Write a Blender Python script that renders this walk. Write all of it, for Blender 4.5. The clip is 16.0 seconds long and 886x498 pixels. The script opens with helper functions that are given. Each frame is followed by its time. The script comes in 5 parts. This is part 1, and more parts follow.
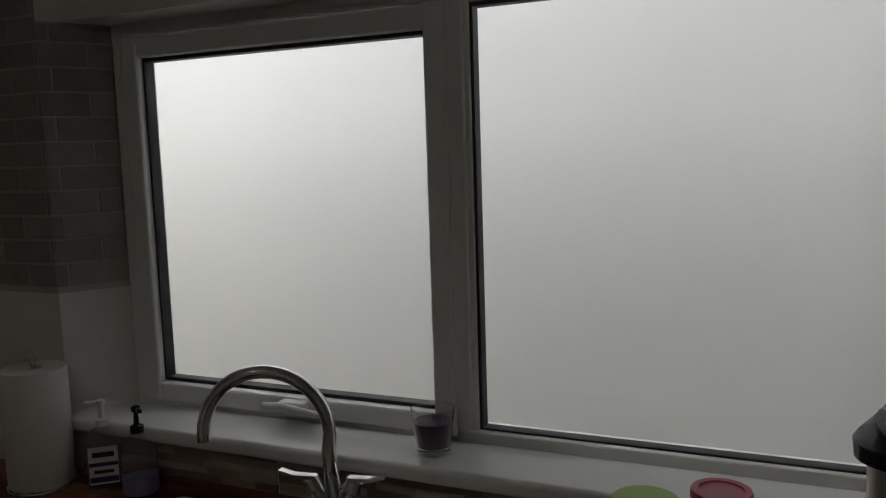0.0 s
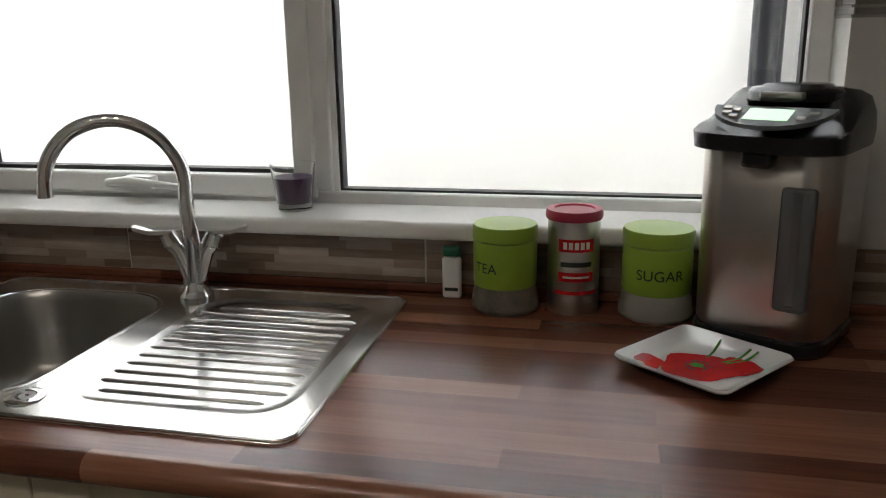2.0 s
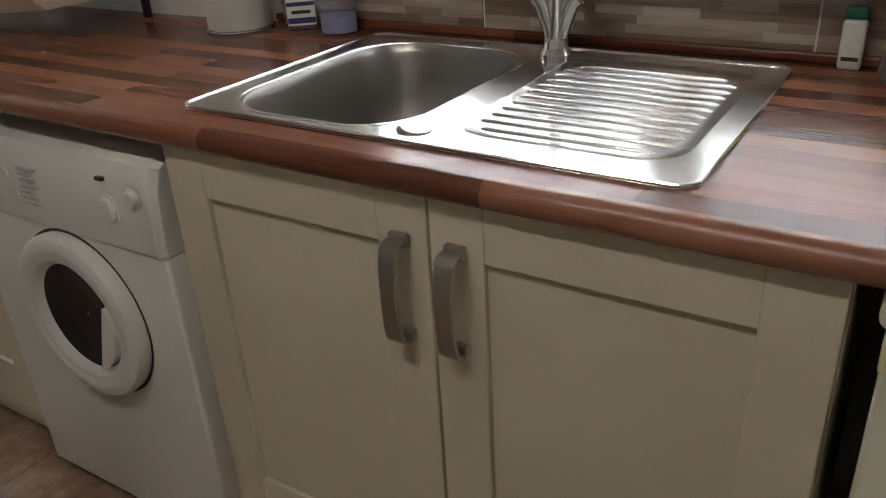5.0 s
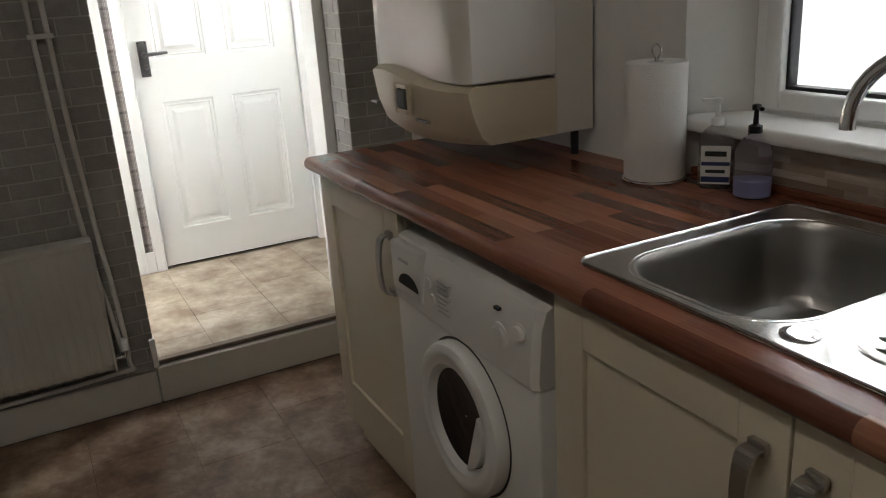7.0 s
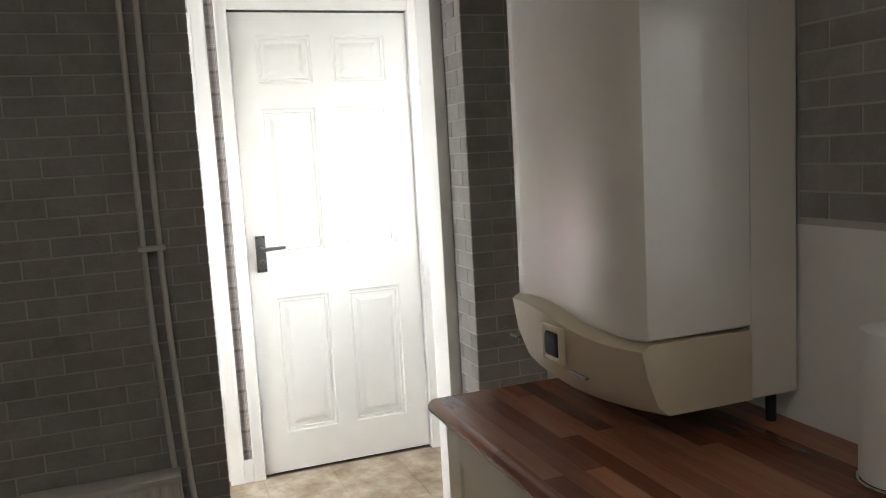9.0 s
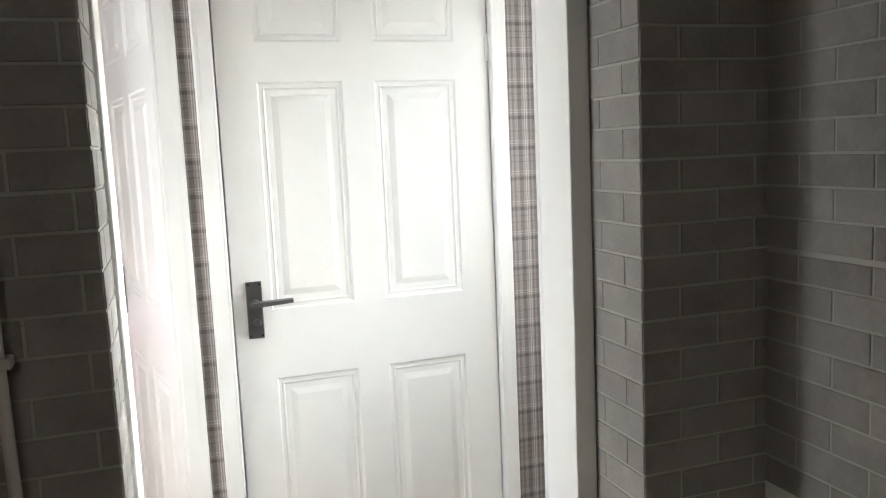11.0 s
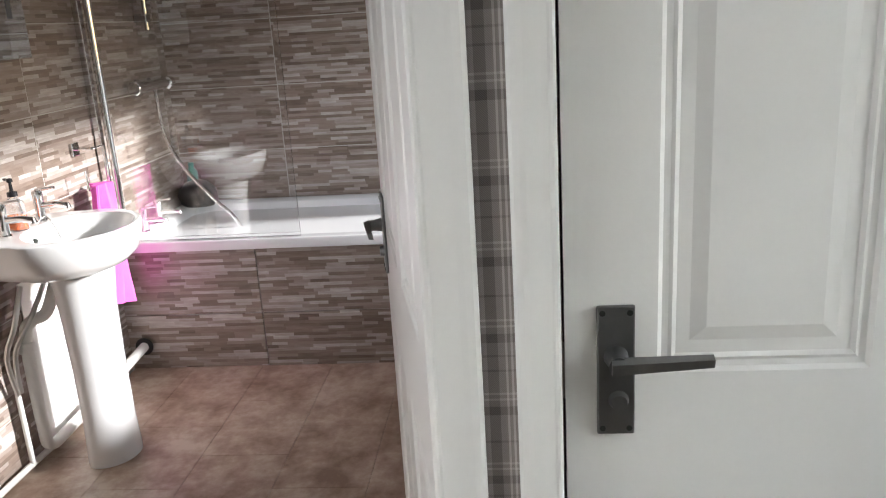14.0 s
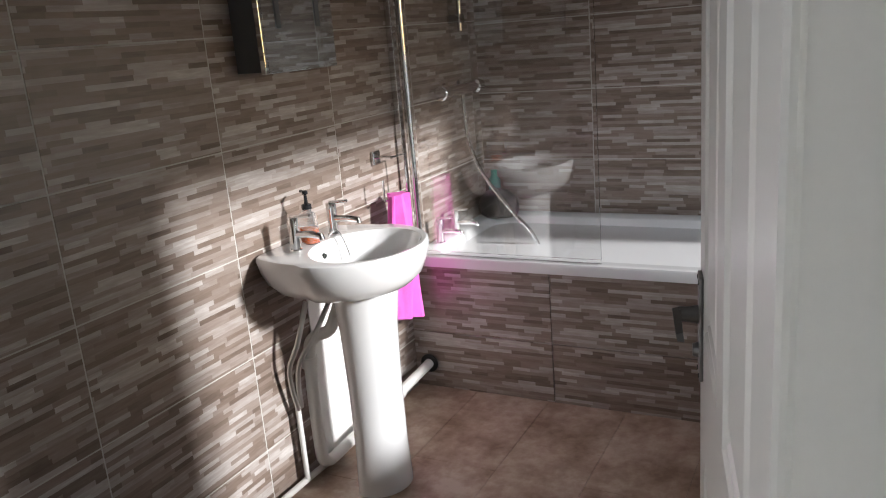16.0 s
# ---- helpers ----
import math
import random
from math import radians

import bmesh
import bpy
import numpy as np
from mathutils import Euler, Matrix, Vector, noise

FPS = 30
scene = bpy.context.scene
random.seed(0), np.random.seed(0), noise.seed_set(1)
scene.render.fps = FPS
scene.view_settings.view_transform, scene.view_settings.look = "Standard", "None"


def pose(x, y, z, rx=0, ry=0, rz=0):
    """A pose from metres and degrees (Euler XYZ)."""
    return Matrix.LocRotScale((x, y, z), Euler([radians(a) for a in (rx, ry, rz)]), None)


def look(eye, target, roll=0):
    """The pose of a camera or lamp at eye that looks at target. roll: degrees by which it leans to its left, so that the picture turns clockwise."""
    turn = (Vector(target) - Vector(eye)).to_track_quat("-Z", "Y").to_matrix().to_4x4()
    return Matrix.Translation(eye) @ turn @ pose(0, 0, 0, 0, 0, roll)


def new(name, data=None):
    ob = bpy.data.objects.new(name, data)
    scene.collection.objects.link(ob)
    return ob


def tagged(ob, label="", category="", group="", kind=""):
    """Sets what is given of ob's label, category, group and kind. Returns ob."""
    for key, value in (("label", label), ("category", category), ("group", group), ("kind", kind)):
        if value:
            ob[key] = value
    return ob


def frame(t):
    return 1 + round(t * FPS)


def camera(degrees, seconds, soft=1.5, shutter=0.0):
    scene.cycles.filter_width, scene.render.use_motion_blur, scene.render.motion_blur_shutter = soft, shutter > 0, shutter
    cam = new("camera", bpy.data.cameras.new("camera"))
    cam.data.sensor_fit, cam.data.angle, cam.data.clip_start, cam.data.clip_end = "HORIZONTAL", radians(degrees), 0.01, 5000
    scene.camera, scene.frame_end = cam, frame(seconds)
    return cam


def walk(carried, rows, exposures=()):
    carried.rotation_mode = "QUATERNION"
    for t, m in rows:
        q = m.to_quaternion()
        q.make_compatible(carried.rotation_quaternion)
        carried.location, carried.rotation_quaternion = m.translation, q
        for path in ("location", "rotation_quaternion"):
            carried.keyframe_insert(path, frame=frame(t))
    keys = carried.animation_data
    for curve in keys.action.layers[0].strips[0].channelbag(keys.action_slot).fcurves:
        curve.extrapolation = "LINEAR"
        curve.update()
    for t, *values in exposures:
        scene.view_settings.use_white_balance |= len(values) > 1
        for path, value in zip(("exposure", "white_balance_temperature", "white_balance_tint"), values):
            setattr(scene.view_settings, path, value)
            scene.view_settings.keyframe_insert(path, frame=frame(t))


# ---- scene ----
cam = camera(57.7, 16.0, soft=1.1)
PATH = [
    (0, (-0.064, 0.131, 1.618), (-0.875, 1.944, 1.384), -1.8),
    (0.5, (-0.069, 0.134, 1.555), (-0.707, 2.007, 1.268), -1.2),
    (1, (-0.067, 0.132, 1.499), (-0.579, 2.026, 1.111), -1.2),
    (1.5, (-0.093, 0.106, 1.436), (-0.535, 2.001, 0.975), -1.0),
    (2, (-0.095, 0.075, 1.368), (-0.52, 1.962, 0.857), -1.0),
    (2.5, (-0.133, 0.048, 1.285), (-0.538, 1.909, 0.674), -0.9),
    (3, (-0.135, 0.06, 1.252), (-0.573, 1.833, 0.436), -1.7),
    (3.2, (-0.143, 0.048, 1.207), (-0.579, 1.812, 0.369), -1.5),
    (5.3, (-0.251, 0.044, 1.272), (-1.38, 1.428, 0.372), -3.8),
    (5.5, (-0.251, 0.04, 1.272), (-1.481, 1.346, 0.389), -3.8),
    (6, (-0.245, 0.036, 1.291), (-1.666, 1.16, 0.443), -3.7),
    (6.5, (-0.228, 0.05, 1.33), (-1.8, 1.003, 0.542), -3.9),
    (6.6, (-0.226, 0.048, 1.335), (-1.821, 0.987, 0.578), -3.5),
    (7, (-0.21, 0.068, 1.385), (-1.9, 0.93, 0.75), -3.8),
    (7.5, (-0.203, 0.079, 1.449), (-1.974, 0.87, 0.961), -3.7),
    (8, (-0.216, 0.091, 1.502), (-2.038, 0.83, 1.136), -3.5),
    (8.5, (-0.359, 0.122, 1.52), (-2.21, 0.819, 1.229), -3.4),
    (8.7, (-0.463, 0.136, 1.52), (-2.32, 0.832, 1.262), -3.3),
    (10.8, (-1.733, 0.415, 1.548), (-3.614, 1.053, 1.319), -2.5),
    (11, (-1.879, 0.419, 1.543), (-3.761, 1.049, 1.295), -2.5),
    (11.5, (-2.171, 0.443, 1.529), (-4.104, 0.897, 1.289), -2.8),
    (12, (-2.463, 0.438, 1.554), (-4.415, 0.819, 1.34), -2.6),
    (12.5, (-2.699, 0.501, 1.535), (-4.66, 0.758, 1.238), -3.1),
    (12.9, (-2.884, 0.551, 1.503), (-4.859, 0.587, 1.191), -3.1),
    (13, (-2.919, 0.553, 1.513), (-4.889, 0.544, 1.17), -3.5),
    (13.5, (-3.118, 0.523, 1.509), (-5.063, 0.369, 1.067), -3.3),
    (14, (-3.229, 0.501, 1.523), (-5.143, 0.326, 0.972), -3.5),
    (14.5, (-3.397, 0.461, 1.557), (-5.31, 0.285, 1.0), -3.2),
    (15, (-3.58, 0.429, 1.589), (-5.502, 0.097, 1.147), -4.4),
    (15.5, (-3.599, 0.4, 1.58), (-5.421, -0.28, 1.112), -4.7),
    (16, (-3.641, 0.432, 1.556), (-5.347, -0.471, 1.034), -4.8),
]
# seconds, stops, kelvin, tint
EXPOSURES = [(0.0, 0.80, 6500, 10), (0.5, 1.25, 6500, 10), (1.0, 1.90, 6500, 10), (1.5, 2.27, 6500, 10), (2.0, 2.75, 6500, 10), (2.5, 3.15, 6450, 10), (3.0, 3.80, 6400, 10),
             (5.3, 3.40, 6350, 10), (6.0, 3.28, 6350, 10), (6.5, 3.25, 6300, 10), (7.0, 2.63, 6400, 10), (7.5, 2.33, 6400, 10), (8.0, 2.40, 6400, 10), (8.7, 2.83, 6400, 10),
             (10.8, 2.55, 6300, 10), (11.5, 2.05, 6300, 10), (12.0, 1.70, 6250, 10), (12.5, 1.25, 6250, 10), (13.0, 1.00, 6250, 10), (13.5, 1.25, 6250, 10),
             (14.0, 1.40, 6280, 10), (14.5, 1.15, 6300, 10), (15.0, 0.90, 6300, 10), (15.5, 0.90, 6250, 10), (16.0, 0.70, 6250, 10)]
walk(cam, [(t, look(eye, target, roll)) for t, eye, target, roll in PATH], EXPOSURES)

# ---- world, sun, lamps ----
SUN_EL, SUN_DIR = radians(19), Vector((-0.09, 0.996, 0.0))
world = bpy.data.worlds.new("world")
scene.world = world
world.use_nodes = True
wn = world.node_tree.nodes
sky = wn.new("ShaderNodeTexSky")
sky.sky_type, sky.sun_disc, sky.sun_elevation = "NISHITA", False, SUN_EL
sky.sun_rotation = math.atan2(SUN_DIR.x, SUN_DIR.y)
world.node_tree.links.new(sky.outputs[0], wn["Background"].inputs[0])
wn["Background"].inputs[1].default_value = 0.075
sun = new("sun", bpy.data.lights.new("sun", "SUN"))
sun.data.energy, sun.data.angle, sun.data.color = 5.0, radians(6.0), (1.0, 0.965, 0.93)
toward = Vector((SUN_DIR.x * math.cos(SUN_EL), SUN_DIR.y * math.cos(SUN_EL), math.sin(SUN_EL)))
sun.matrix_world = look((0, 0, 6), Vector((0, 0, 6)) - toward)


def area(name, at, aim, w, h, watts, color):
    lamp = new(name, bpy.data.lights.new(name, "AREA"))
    lamp.data.shape, lamp.data.size, lamp.data.size_y, lamp.data.energy, lamp.data.color = "RECTANGLE", w, h, watts, color
    lamp.matrix_world = look(at, aim)
    return lamp


# the sky above the passage outside the kitchen window, at the lobby's end window and beyond the back door
area("passage_sky", (-2.2, 1.95, 4.6), (-0.8, 2.0, 0), 4.0, 0.6, 190, (0.97, 0.98, 1.0))
area("lobby_window_sky", (-3.66, -0.7, 1.5), (-3.66, 1.0, 1.3), 0.6, 1.1, 2.6, (0.98, 0.98, 1.0))
area("back_door_sky", (-3.4, 3.4, 3.0), (-3.8, 0.6, 0.8), 2.6, 2.2, 62, (0.92, 0.97, 1.0))


# ---- materials ----
class Nodes:
    def __init__(self, name):
        self.mat = bpy.data.materials.new(name)
        self.mat.use_nodes = True
        self.tree = self.mat.node_tree
        self.bsdf = self.tree.nodes["Principled BSDF"]

    def add(self, kind, **inputs):
        node = self.tree.nodes.new("ShaderNode" + kind)
        for key, value in inputs.items():
            self.put(node.inputs[int(key[1:]) if key[0] == "_" else key], value)
        return node

    def put(self, socket, value):
        if isinstance(value, bpy.types.NodeSocket):
            self.tree.links.new(value, socket)
        else:
            socket.default_value = value

    def set(self, **inputs):
        for key, value in inputs.items():
            self.put(self.bsdf.inputs[key.replace("_", " ")], value)

    def math(self, op, a, b=0.0, c=0.0):
        node = self.tree.nodes.new("ShaderNodeMath")
        node.operation = op
        for n, v in enumerate((a, b, c)):
            self.put(node.inputs[n], v)
        return node.outputs[0]

    def vec(self, op, a, b=None, scale=None):
        node = self.tree.nodes.new("ShaderNodeVectorMath")
        node.operation = op
        self.put(node.inputs[0], a)
        if b is not None:
            self.put(node.inputs[1], b)
        if scale is not None:
            self.put(node.inputs["Scale"], scale)
        return node.outputs[0]

    def coords(self, stretch=(1, 1, 1), shift=False):
        out = self.tree.nodes.new("ShaderNodeTexCoord").outputs["Object"]
        if stretch != (1, 1, 1):
            out = self.vec("MULTIPLY", out, stretch)
        if shift:
            r = self.tree.nodes.new("ShaderNodeObjectInfo").outputs["Random"]
            out = self.vec("ADD", out, self.vec("SCALE", (3.7, 5.3, 2.9), scale=r))
        return out

    def random(self):
        return self.tree.nodes.new("ShaderNodeObjectInfo").outputs["Random"]

    def noise(self, vector, scale, detail=3.0, rough=0.55):
        return self.add("TexNoise", Vector=vector, Scale=scale, Detail=detail, Roughness=rough).outputs["Fac"]

    def ramp(self, fac, stops):
        node = self.tree.nodes.new("ShaderNodeValToRGB")
        self.put(node.inputs[0], fac)
        el = node.color_ramp.elements
        while len(el) < len(stops):
            el.new(0.5)
        for e, (p, c) in zip(el, stops):
            e.position, e.color = p, (*c, 1)
        return node.outputs[0]

    def mix(self, fac, a, b):
        node = self.tree.nodes.new("ShaderNodeMix")
        node.data_type = "RGBA"
        self.put(node.inputs[0], fac)
        self.put(node.inputs[6], a if isinstance(a, bpy.types.NodeSocket) else (*a, 1))
        self.put(node.inputs[7], b if isinstance(b, bpy.types.NodeSocket) else (*b, 1))
        return node.outputs[2]

    def bump(self, height, strength, distance=0.002):
        self.set(Normal=self.add("Bump", Strength=strength, Distance=distance, Height=height).outputs[0])


def mat(name, color, rough=0.5, metal=0.0, var=0.1, scale=5.0, fine=90.0, bump=0.08, rand=0.0, coat=0.0, stretch=(1, 1, 1), rvar=0.12):
    n = Nodes(name)
    rvar = min(rvar, max(rough - 0.285, 0.0)) if rough > 0.27 else min(rvar, 0.27 - rough + 0.02)
    co = n.coords(stretch, shift=rand > 0)
    big, small = n.noise(co, scale), n.noise(co, fine)
    f = n.math("ADD", n.math("MULTIPLY_ADD", big, 2 * var, 1 - var), n.math("MULTIPLY_ADD", small, var, -var / 2))
    if rand:
        f = n.math("ADD", f, n.math("MULTIPLY_ADD", n.random(), 2 * rand, -rand))
    n.set(Base_Color=n.vec("SCALE", color, scale=f), Metallic=metal, Coat_Weight=coat,
          Roughness=n.math("MULTIPLY_ADD", big, 2 * rvar, rough - rvar))
    if bump:
        n.bump(n.math("ADD", small, n.math("MULTIPLY", big, 0.6)), bump)
    return n.mat


def glass(name, color=(1, 1, 1), rough=0.0, ior=1.45, bump=0.0, scale=30.0):
    n = Nodes(name)
    n.set(Base_Color=(*color, 1), Transmission_Weight=1.0, Roughness=rough, IOR=ior)
    if bump:
        n.bump(n.noise(n.coords(), scale, 4), bump, 0.01)
    return n.mat


def glow(name, color, strength):
    n = Nodes(name)
    n.set(Base_Color=(*color, 1), Emission_Color=(*color, 1), Emission_Strength=strength)
    return n.mat


WHITE = mat("white_satin_paint", (0.78, 0.775, 0.75), 0.32, var=0.04, bump=0.05, fine=140)
UPVC = mat("white_upvc", (0.8, 0.8, 0.78), 0.3, var=0.03, bump=0.02)
PLASTER = mat("white_emulsion", (0.72, 0.71, 0.68), 0.7, var=0.05, bump=0.12)
CEIL = mat("ceiling_paint", (0.8, 0.79, 0.77), 0.8, var=0.04, bump=0.15)
CREAM = mat("cream_cabinet_paint", (0.62, 0.56, 0.43), 0.42, var=0.04, bump=0.03)
SKIRT = mat("dull_white_gloss", (0.55, 0.53, 0.48), 0.35, var=0.08, bump=0.05)
APPL = mat("white_enamel", (0.7, 0.69, 0.655), 0.36, var=0.02, bump=0.02)
FRIDGE = mat("aged_white_enamel", (0.6, 0.58, 0.49), 0.5, var=0.04, bump=0.03)
YELLOWED = mat("yellowed_plastic", (0.6, 0.54, 0.33), 0.4, var=0.06, bump=0.03)
BOILER = mat("boiler_enamel", (0.74, 0.71, 0.65), 0.22, var=0.03, bump=0.02)
BOILER_BASE = mat("boiler_base_plastic", (0.6, 0.52, 0.38), 0.4, var=0.05, bump=0.04)
GREY_TILE = mat("grey_slate_tile", (0.272, 0.256, 0.236), 0.55, var=0.34, scale=16, fine=120, bump=0.3, rand=0.12)
DARK_GROUT = mat("grey_grout", (0.43, 0.41, 0.385), 0.85, var=0.2, fine=200, bump=0.2)
GROUT = mat("pale_grout", (0.5, 0.49, 0.46), 0.85, var=0.1, fine=200, bump=0.2)
CHROME = mat("chrome", (0.78, 0.78, 0.78), 0.07, 1.0, var=0.02, bump=0, rvar=0.03)
STEEL = mat("brushed_steel", (0.62, 0.61, 0.59), 0.3, 1.0, var=0.06, scale=3, fine=50, bump=0.05, stretch=(1, 12, 12), rvar=0.06)
PRINT = mat("grey_print", (0.42, 0.42, 0.42), 0.4, var=0.05)
FLOOR_JOINT = mat("dark_vinyl_joint", (0.1, 0.07, 0.05), 0.7, var=0.1)
HALL_JOINT = mat("pale_vinyl_joint", (0.25, 0.2, 0.15), 0.7, var=0.1)
EDGE = mat("worn_brown_strip", (0.17, 0.13, 0.1), 0.45, 0.3, var=0.2)
KSTEEL = mat("polished_dark_steel", (0.56, 0.53, 0.5), 0.3, 1.0, var=0.06, scale=3, fine=50, bump=0.05, stretch=(14, 14, 1), rvar=0.05)
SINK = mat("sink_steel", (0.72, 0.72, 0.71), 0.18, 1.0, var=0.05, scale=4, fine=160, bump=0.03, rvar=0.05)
# satin finish, with the shade inside the bowl put into a darker colour
BOWL_STEEL = mat("satin_bowl_steel_darkened", (0.36, 0.345, 0.325), 0.36, 1.0, var=0.06, scale=5, fine=160, bump=0.03, rvar=0.05)
SATIN = mat("satin_nickel", (0.44, 0.415, 0.385), 0.32, 1.0, var=0.08, bump=0.03)
PEWTER = mat("dark_pewter", (0.2, 0.2, 0.2), 0.38, 0.9, var=0.15, scale=30, bump=0.08)
BLACK = mat("black_plastic", (0.018, 0.018, 0.02), 0.2, var=0.1, bump=0.02)
RUBBER = mat("black_gasket", (0.015, 0.015, 0.016), 0.55, var=0.1)
CERAMIC = mat("white_ceramic", (0.8, 0.8, 0.8), 0.08, var=0.02, bump=0, coat=0.4, rvar=0.03)
ACRYLIC = mat("white_acrylic", (0.78, 0.78, 0.79), 0.14, var=0.02, bump=0, rvar=0.03)
PIPE = mat("painted_pipe", (0.6, 0.58, 0.54), 0.4, var=0.08, bump=0.05)
PVC = mat("white_waste_pipe", (0.74, 0.73, 0.7), 0.35, var=0.05)
GREEN = mat("lime_enamel", (0.27, 0.42, 0.04), 0.3, var=0.05, bump=0.03)
RED = mat("red_plastic", (0.4, 0.02, 0.06), 0.35, var=0.06)
RED_PRINT = mat("red_print", (0.62, 0.015, 0.02), 0.22, var=0.25, scale=40)
INK = mat("black_ink", (0.02, 0.025, 0.02), 0.5, var=0.1)
PALE = mat("pale_print", (0.75, 0.74, 0.7), 0.5, var=0.05)
NAVY = mat("navy_print", (0.03, 0.04, 0.13), 0.45, var=0.08)
TISSUE = mat("embossed_kitchen_paper", (0.74, 0.72, 0.69), 0.9, var=0.05, scale=20, fine=300, bump=0.5)
PINK = mat("pink_towelling", (0.78, 0.13, 0.52), 0.95, var=0.15, scale=25, fine=400, bump=0.9)
GREENDARK = mat("dark_green_cap", (0.01, 0.1, 0.06), 0.35, var=0.06)
STEM = mat("green_glaze", (0.1, 0.3, 0.06), 0.2, var=0.1)
ORANGE = mat("orange_soap", (0.8, 0.16, 0.02), 0.2, var=0.05)
WAX = mat("purple_wax", (0.055, 0.012, 0.07), 0.5, var=0.1)
SUGAR = mat("white_sugar", (0.75, 0.72, 0.66), 0.9, var=0.08, fine=400, bump=0.5)
TEABAG = mat("tea_bags", (0.42, 0.38, 0.33), 0.9, var=0.6, scale=45, fine=200, bump=0.6)
RENDER_WALL = mat("white_outside_render", (0.78, 0.77, 0.74), 0.9, var=0.04, scale=1.2, fine=60, bump=0.3)
PAVING = mat("concrete_paving", (0.33, 0.32, 0.3), 0.9, var=0.2, scale=3, bump=0.4)
LEAF = mat("hedge_leaves", (0.07, 0.11, 0.05), 0.6, var=0.4, scale=6, fine=40, bump=0.4)
GREYBOX = mat("grey_lacquer", (0.12, 0.125, 0.13), 0.4, var=0.08)
CLEAR = glass("clear_glass")
SCREEN = glass("shower_screen_glass", (0.97, 0.98, 0.98), 0.0, 1.75)
PANE = glass("window_glass", ior=1.2)
BOTTLE = glass("clear_bottle_plastic", (0.96, 0.97, 0.98), 0.04, 1.12)
BOTTLE.node_tree.nodes["Principled BSDF"].inputs["Transmission Weight"].default_value = 0.9
BLUEBOTTLE = glass("lilac_bottle_plastic", (0.86, 0.86, 0.96), 0.04, 1.12)
BLUEBOTTLE.node_tree.nodes["Principled BSDF"].inputs["Transmission Weight"].default_value = 0.92
LILAC = mat("lilac_liquid", (0.38, 0.4, 0.66), 0.3, var=0.05)


def obscured(name, direct, scattered, share):
    """Patterned glass: part of the light goes straight on, part is scattered."""
    n = Nodes(name)
    mix = n.tree.nodes.new("ShaderNodeMixShader")
    n.put(mix.inputs[0], share)
    n.put(mix.inputs[1], n.add("BsdfTransparent", Color=(*direct, 1)).outputs[0])
    n.put(mix.inputs[2], n.add("BsdfTranslucent", Color=(*scattered, 1)).outputs[0])
    n.put(n.tree.nodes["Material Output"].inputs[0], mix.outputs[0])
    return n.mat


BATH_PANE = obscured("obscured_bathroom_glass", (0.93, 0.935, 0.94), (0.6, 0.6, 0.6), 0.05)
FROST = glass("obscured_glass", (0.95, 0.98, 0.97), 0.18, 1.3, 0.6, 22)
DARKGLASS = mat("dark_glass", (0.012, 0.012, 0.014), 0.06, var=0.1, bump=0)
LCD = glow("lit_display", (0.42, 0.62, 0.44), 0.25)
MIRROR = mat("mirror", (0.85, 0.86, 0.85), 0.01, 1.0, var=0, bump=0, rvar=0)


def wood():
    n = Nodes("walnut_block_laminate")
    co = n.coords()
    warp = n.vec("ADD", co, n.vec("SCALE", n.add("TexNoise", Vector=n.coords((2, 9, 9)), Scale=3.0).outputs["Color"], scale=0.004))
    br = n.tree.nodes.new("ShaderNodeTexBrick")
    br.offset, br.offset_frequency, br.squash = 0.37, 2, 1.0
    for k, v in (("Vector", warp), ("Scale", 1.0), ("Mortar Size", 0.0), ("Brick Width", 0.46), ("Row Height", 0.043),
                 ("Color1", (0, 0, 0, 1)), ("Color2", (1, 1, 1, 1)), ("Mortar", (0.2, 0.2, 0.2, 1))):
        n.put(br.inputs[k], v)
    grain = n.noise(n.coords((2.2, 60, 60)), 3.0, 5, 0.65)
    broad = n.noise(n.coords((1.5, 12, 12)), 2.0, 3)
    v = n.math("ADD", n.math("MULTIPLY_ADD", br.outputs["Color"], 0.5, 0.03), n.math("ADD", n.math("MULTIPLY", grain, 0.38), n.math("MULTIPLY", broad, 0.3)))
    col = n.ramp(v, [(0.15, (0.045, 0.013, 0.008)), (0.5, (0.145, 0.05, 0.028)), (0.75, (0.25, 0.1, 0.058)), (1.0, (0.36, 0.17, 0.1))])
    n.set(Base_Color=col, Roughness=n.math("MULTIPLY_ADD", grain, 0.1, 0.2))
    n.bump(grain, 0.1, 0.001)
    return n.mat


def stone_floor(name, dark, mid, light):
    n = Nodes(name)
    co = n.tree.nodes.new("ShaderNodeNewGeometry").outputs["Position"]
    a, b, c = n.noise(co, 6.5, 7, 0.62), n.noise(co, 30.0, 4), n.noise(co, 130.0, 2)
    v = n.math("ADD", n.math("MULTIPLY", a, 0.75), n.math("ADD", n.math("MULTIPLY", b, 0.22), n.math("MULTIPLY_ADD", n.random(), 0.04, -0.02)))
    n.set(Base_Color=n.ramp(v, [(0.36, dark), (0.49, mid), (0.61, light)]), Roughness=n.math("MULTIPLY_ADD", b, 0.25, 0.33))
    n.bump(n.math("ADD", b, c), 0.15, 0.002)
    return n.mat


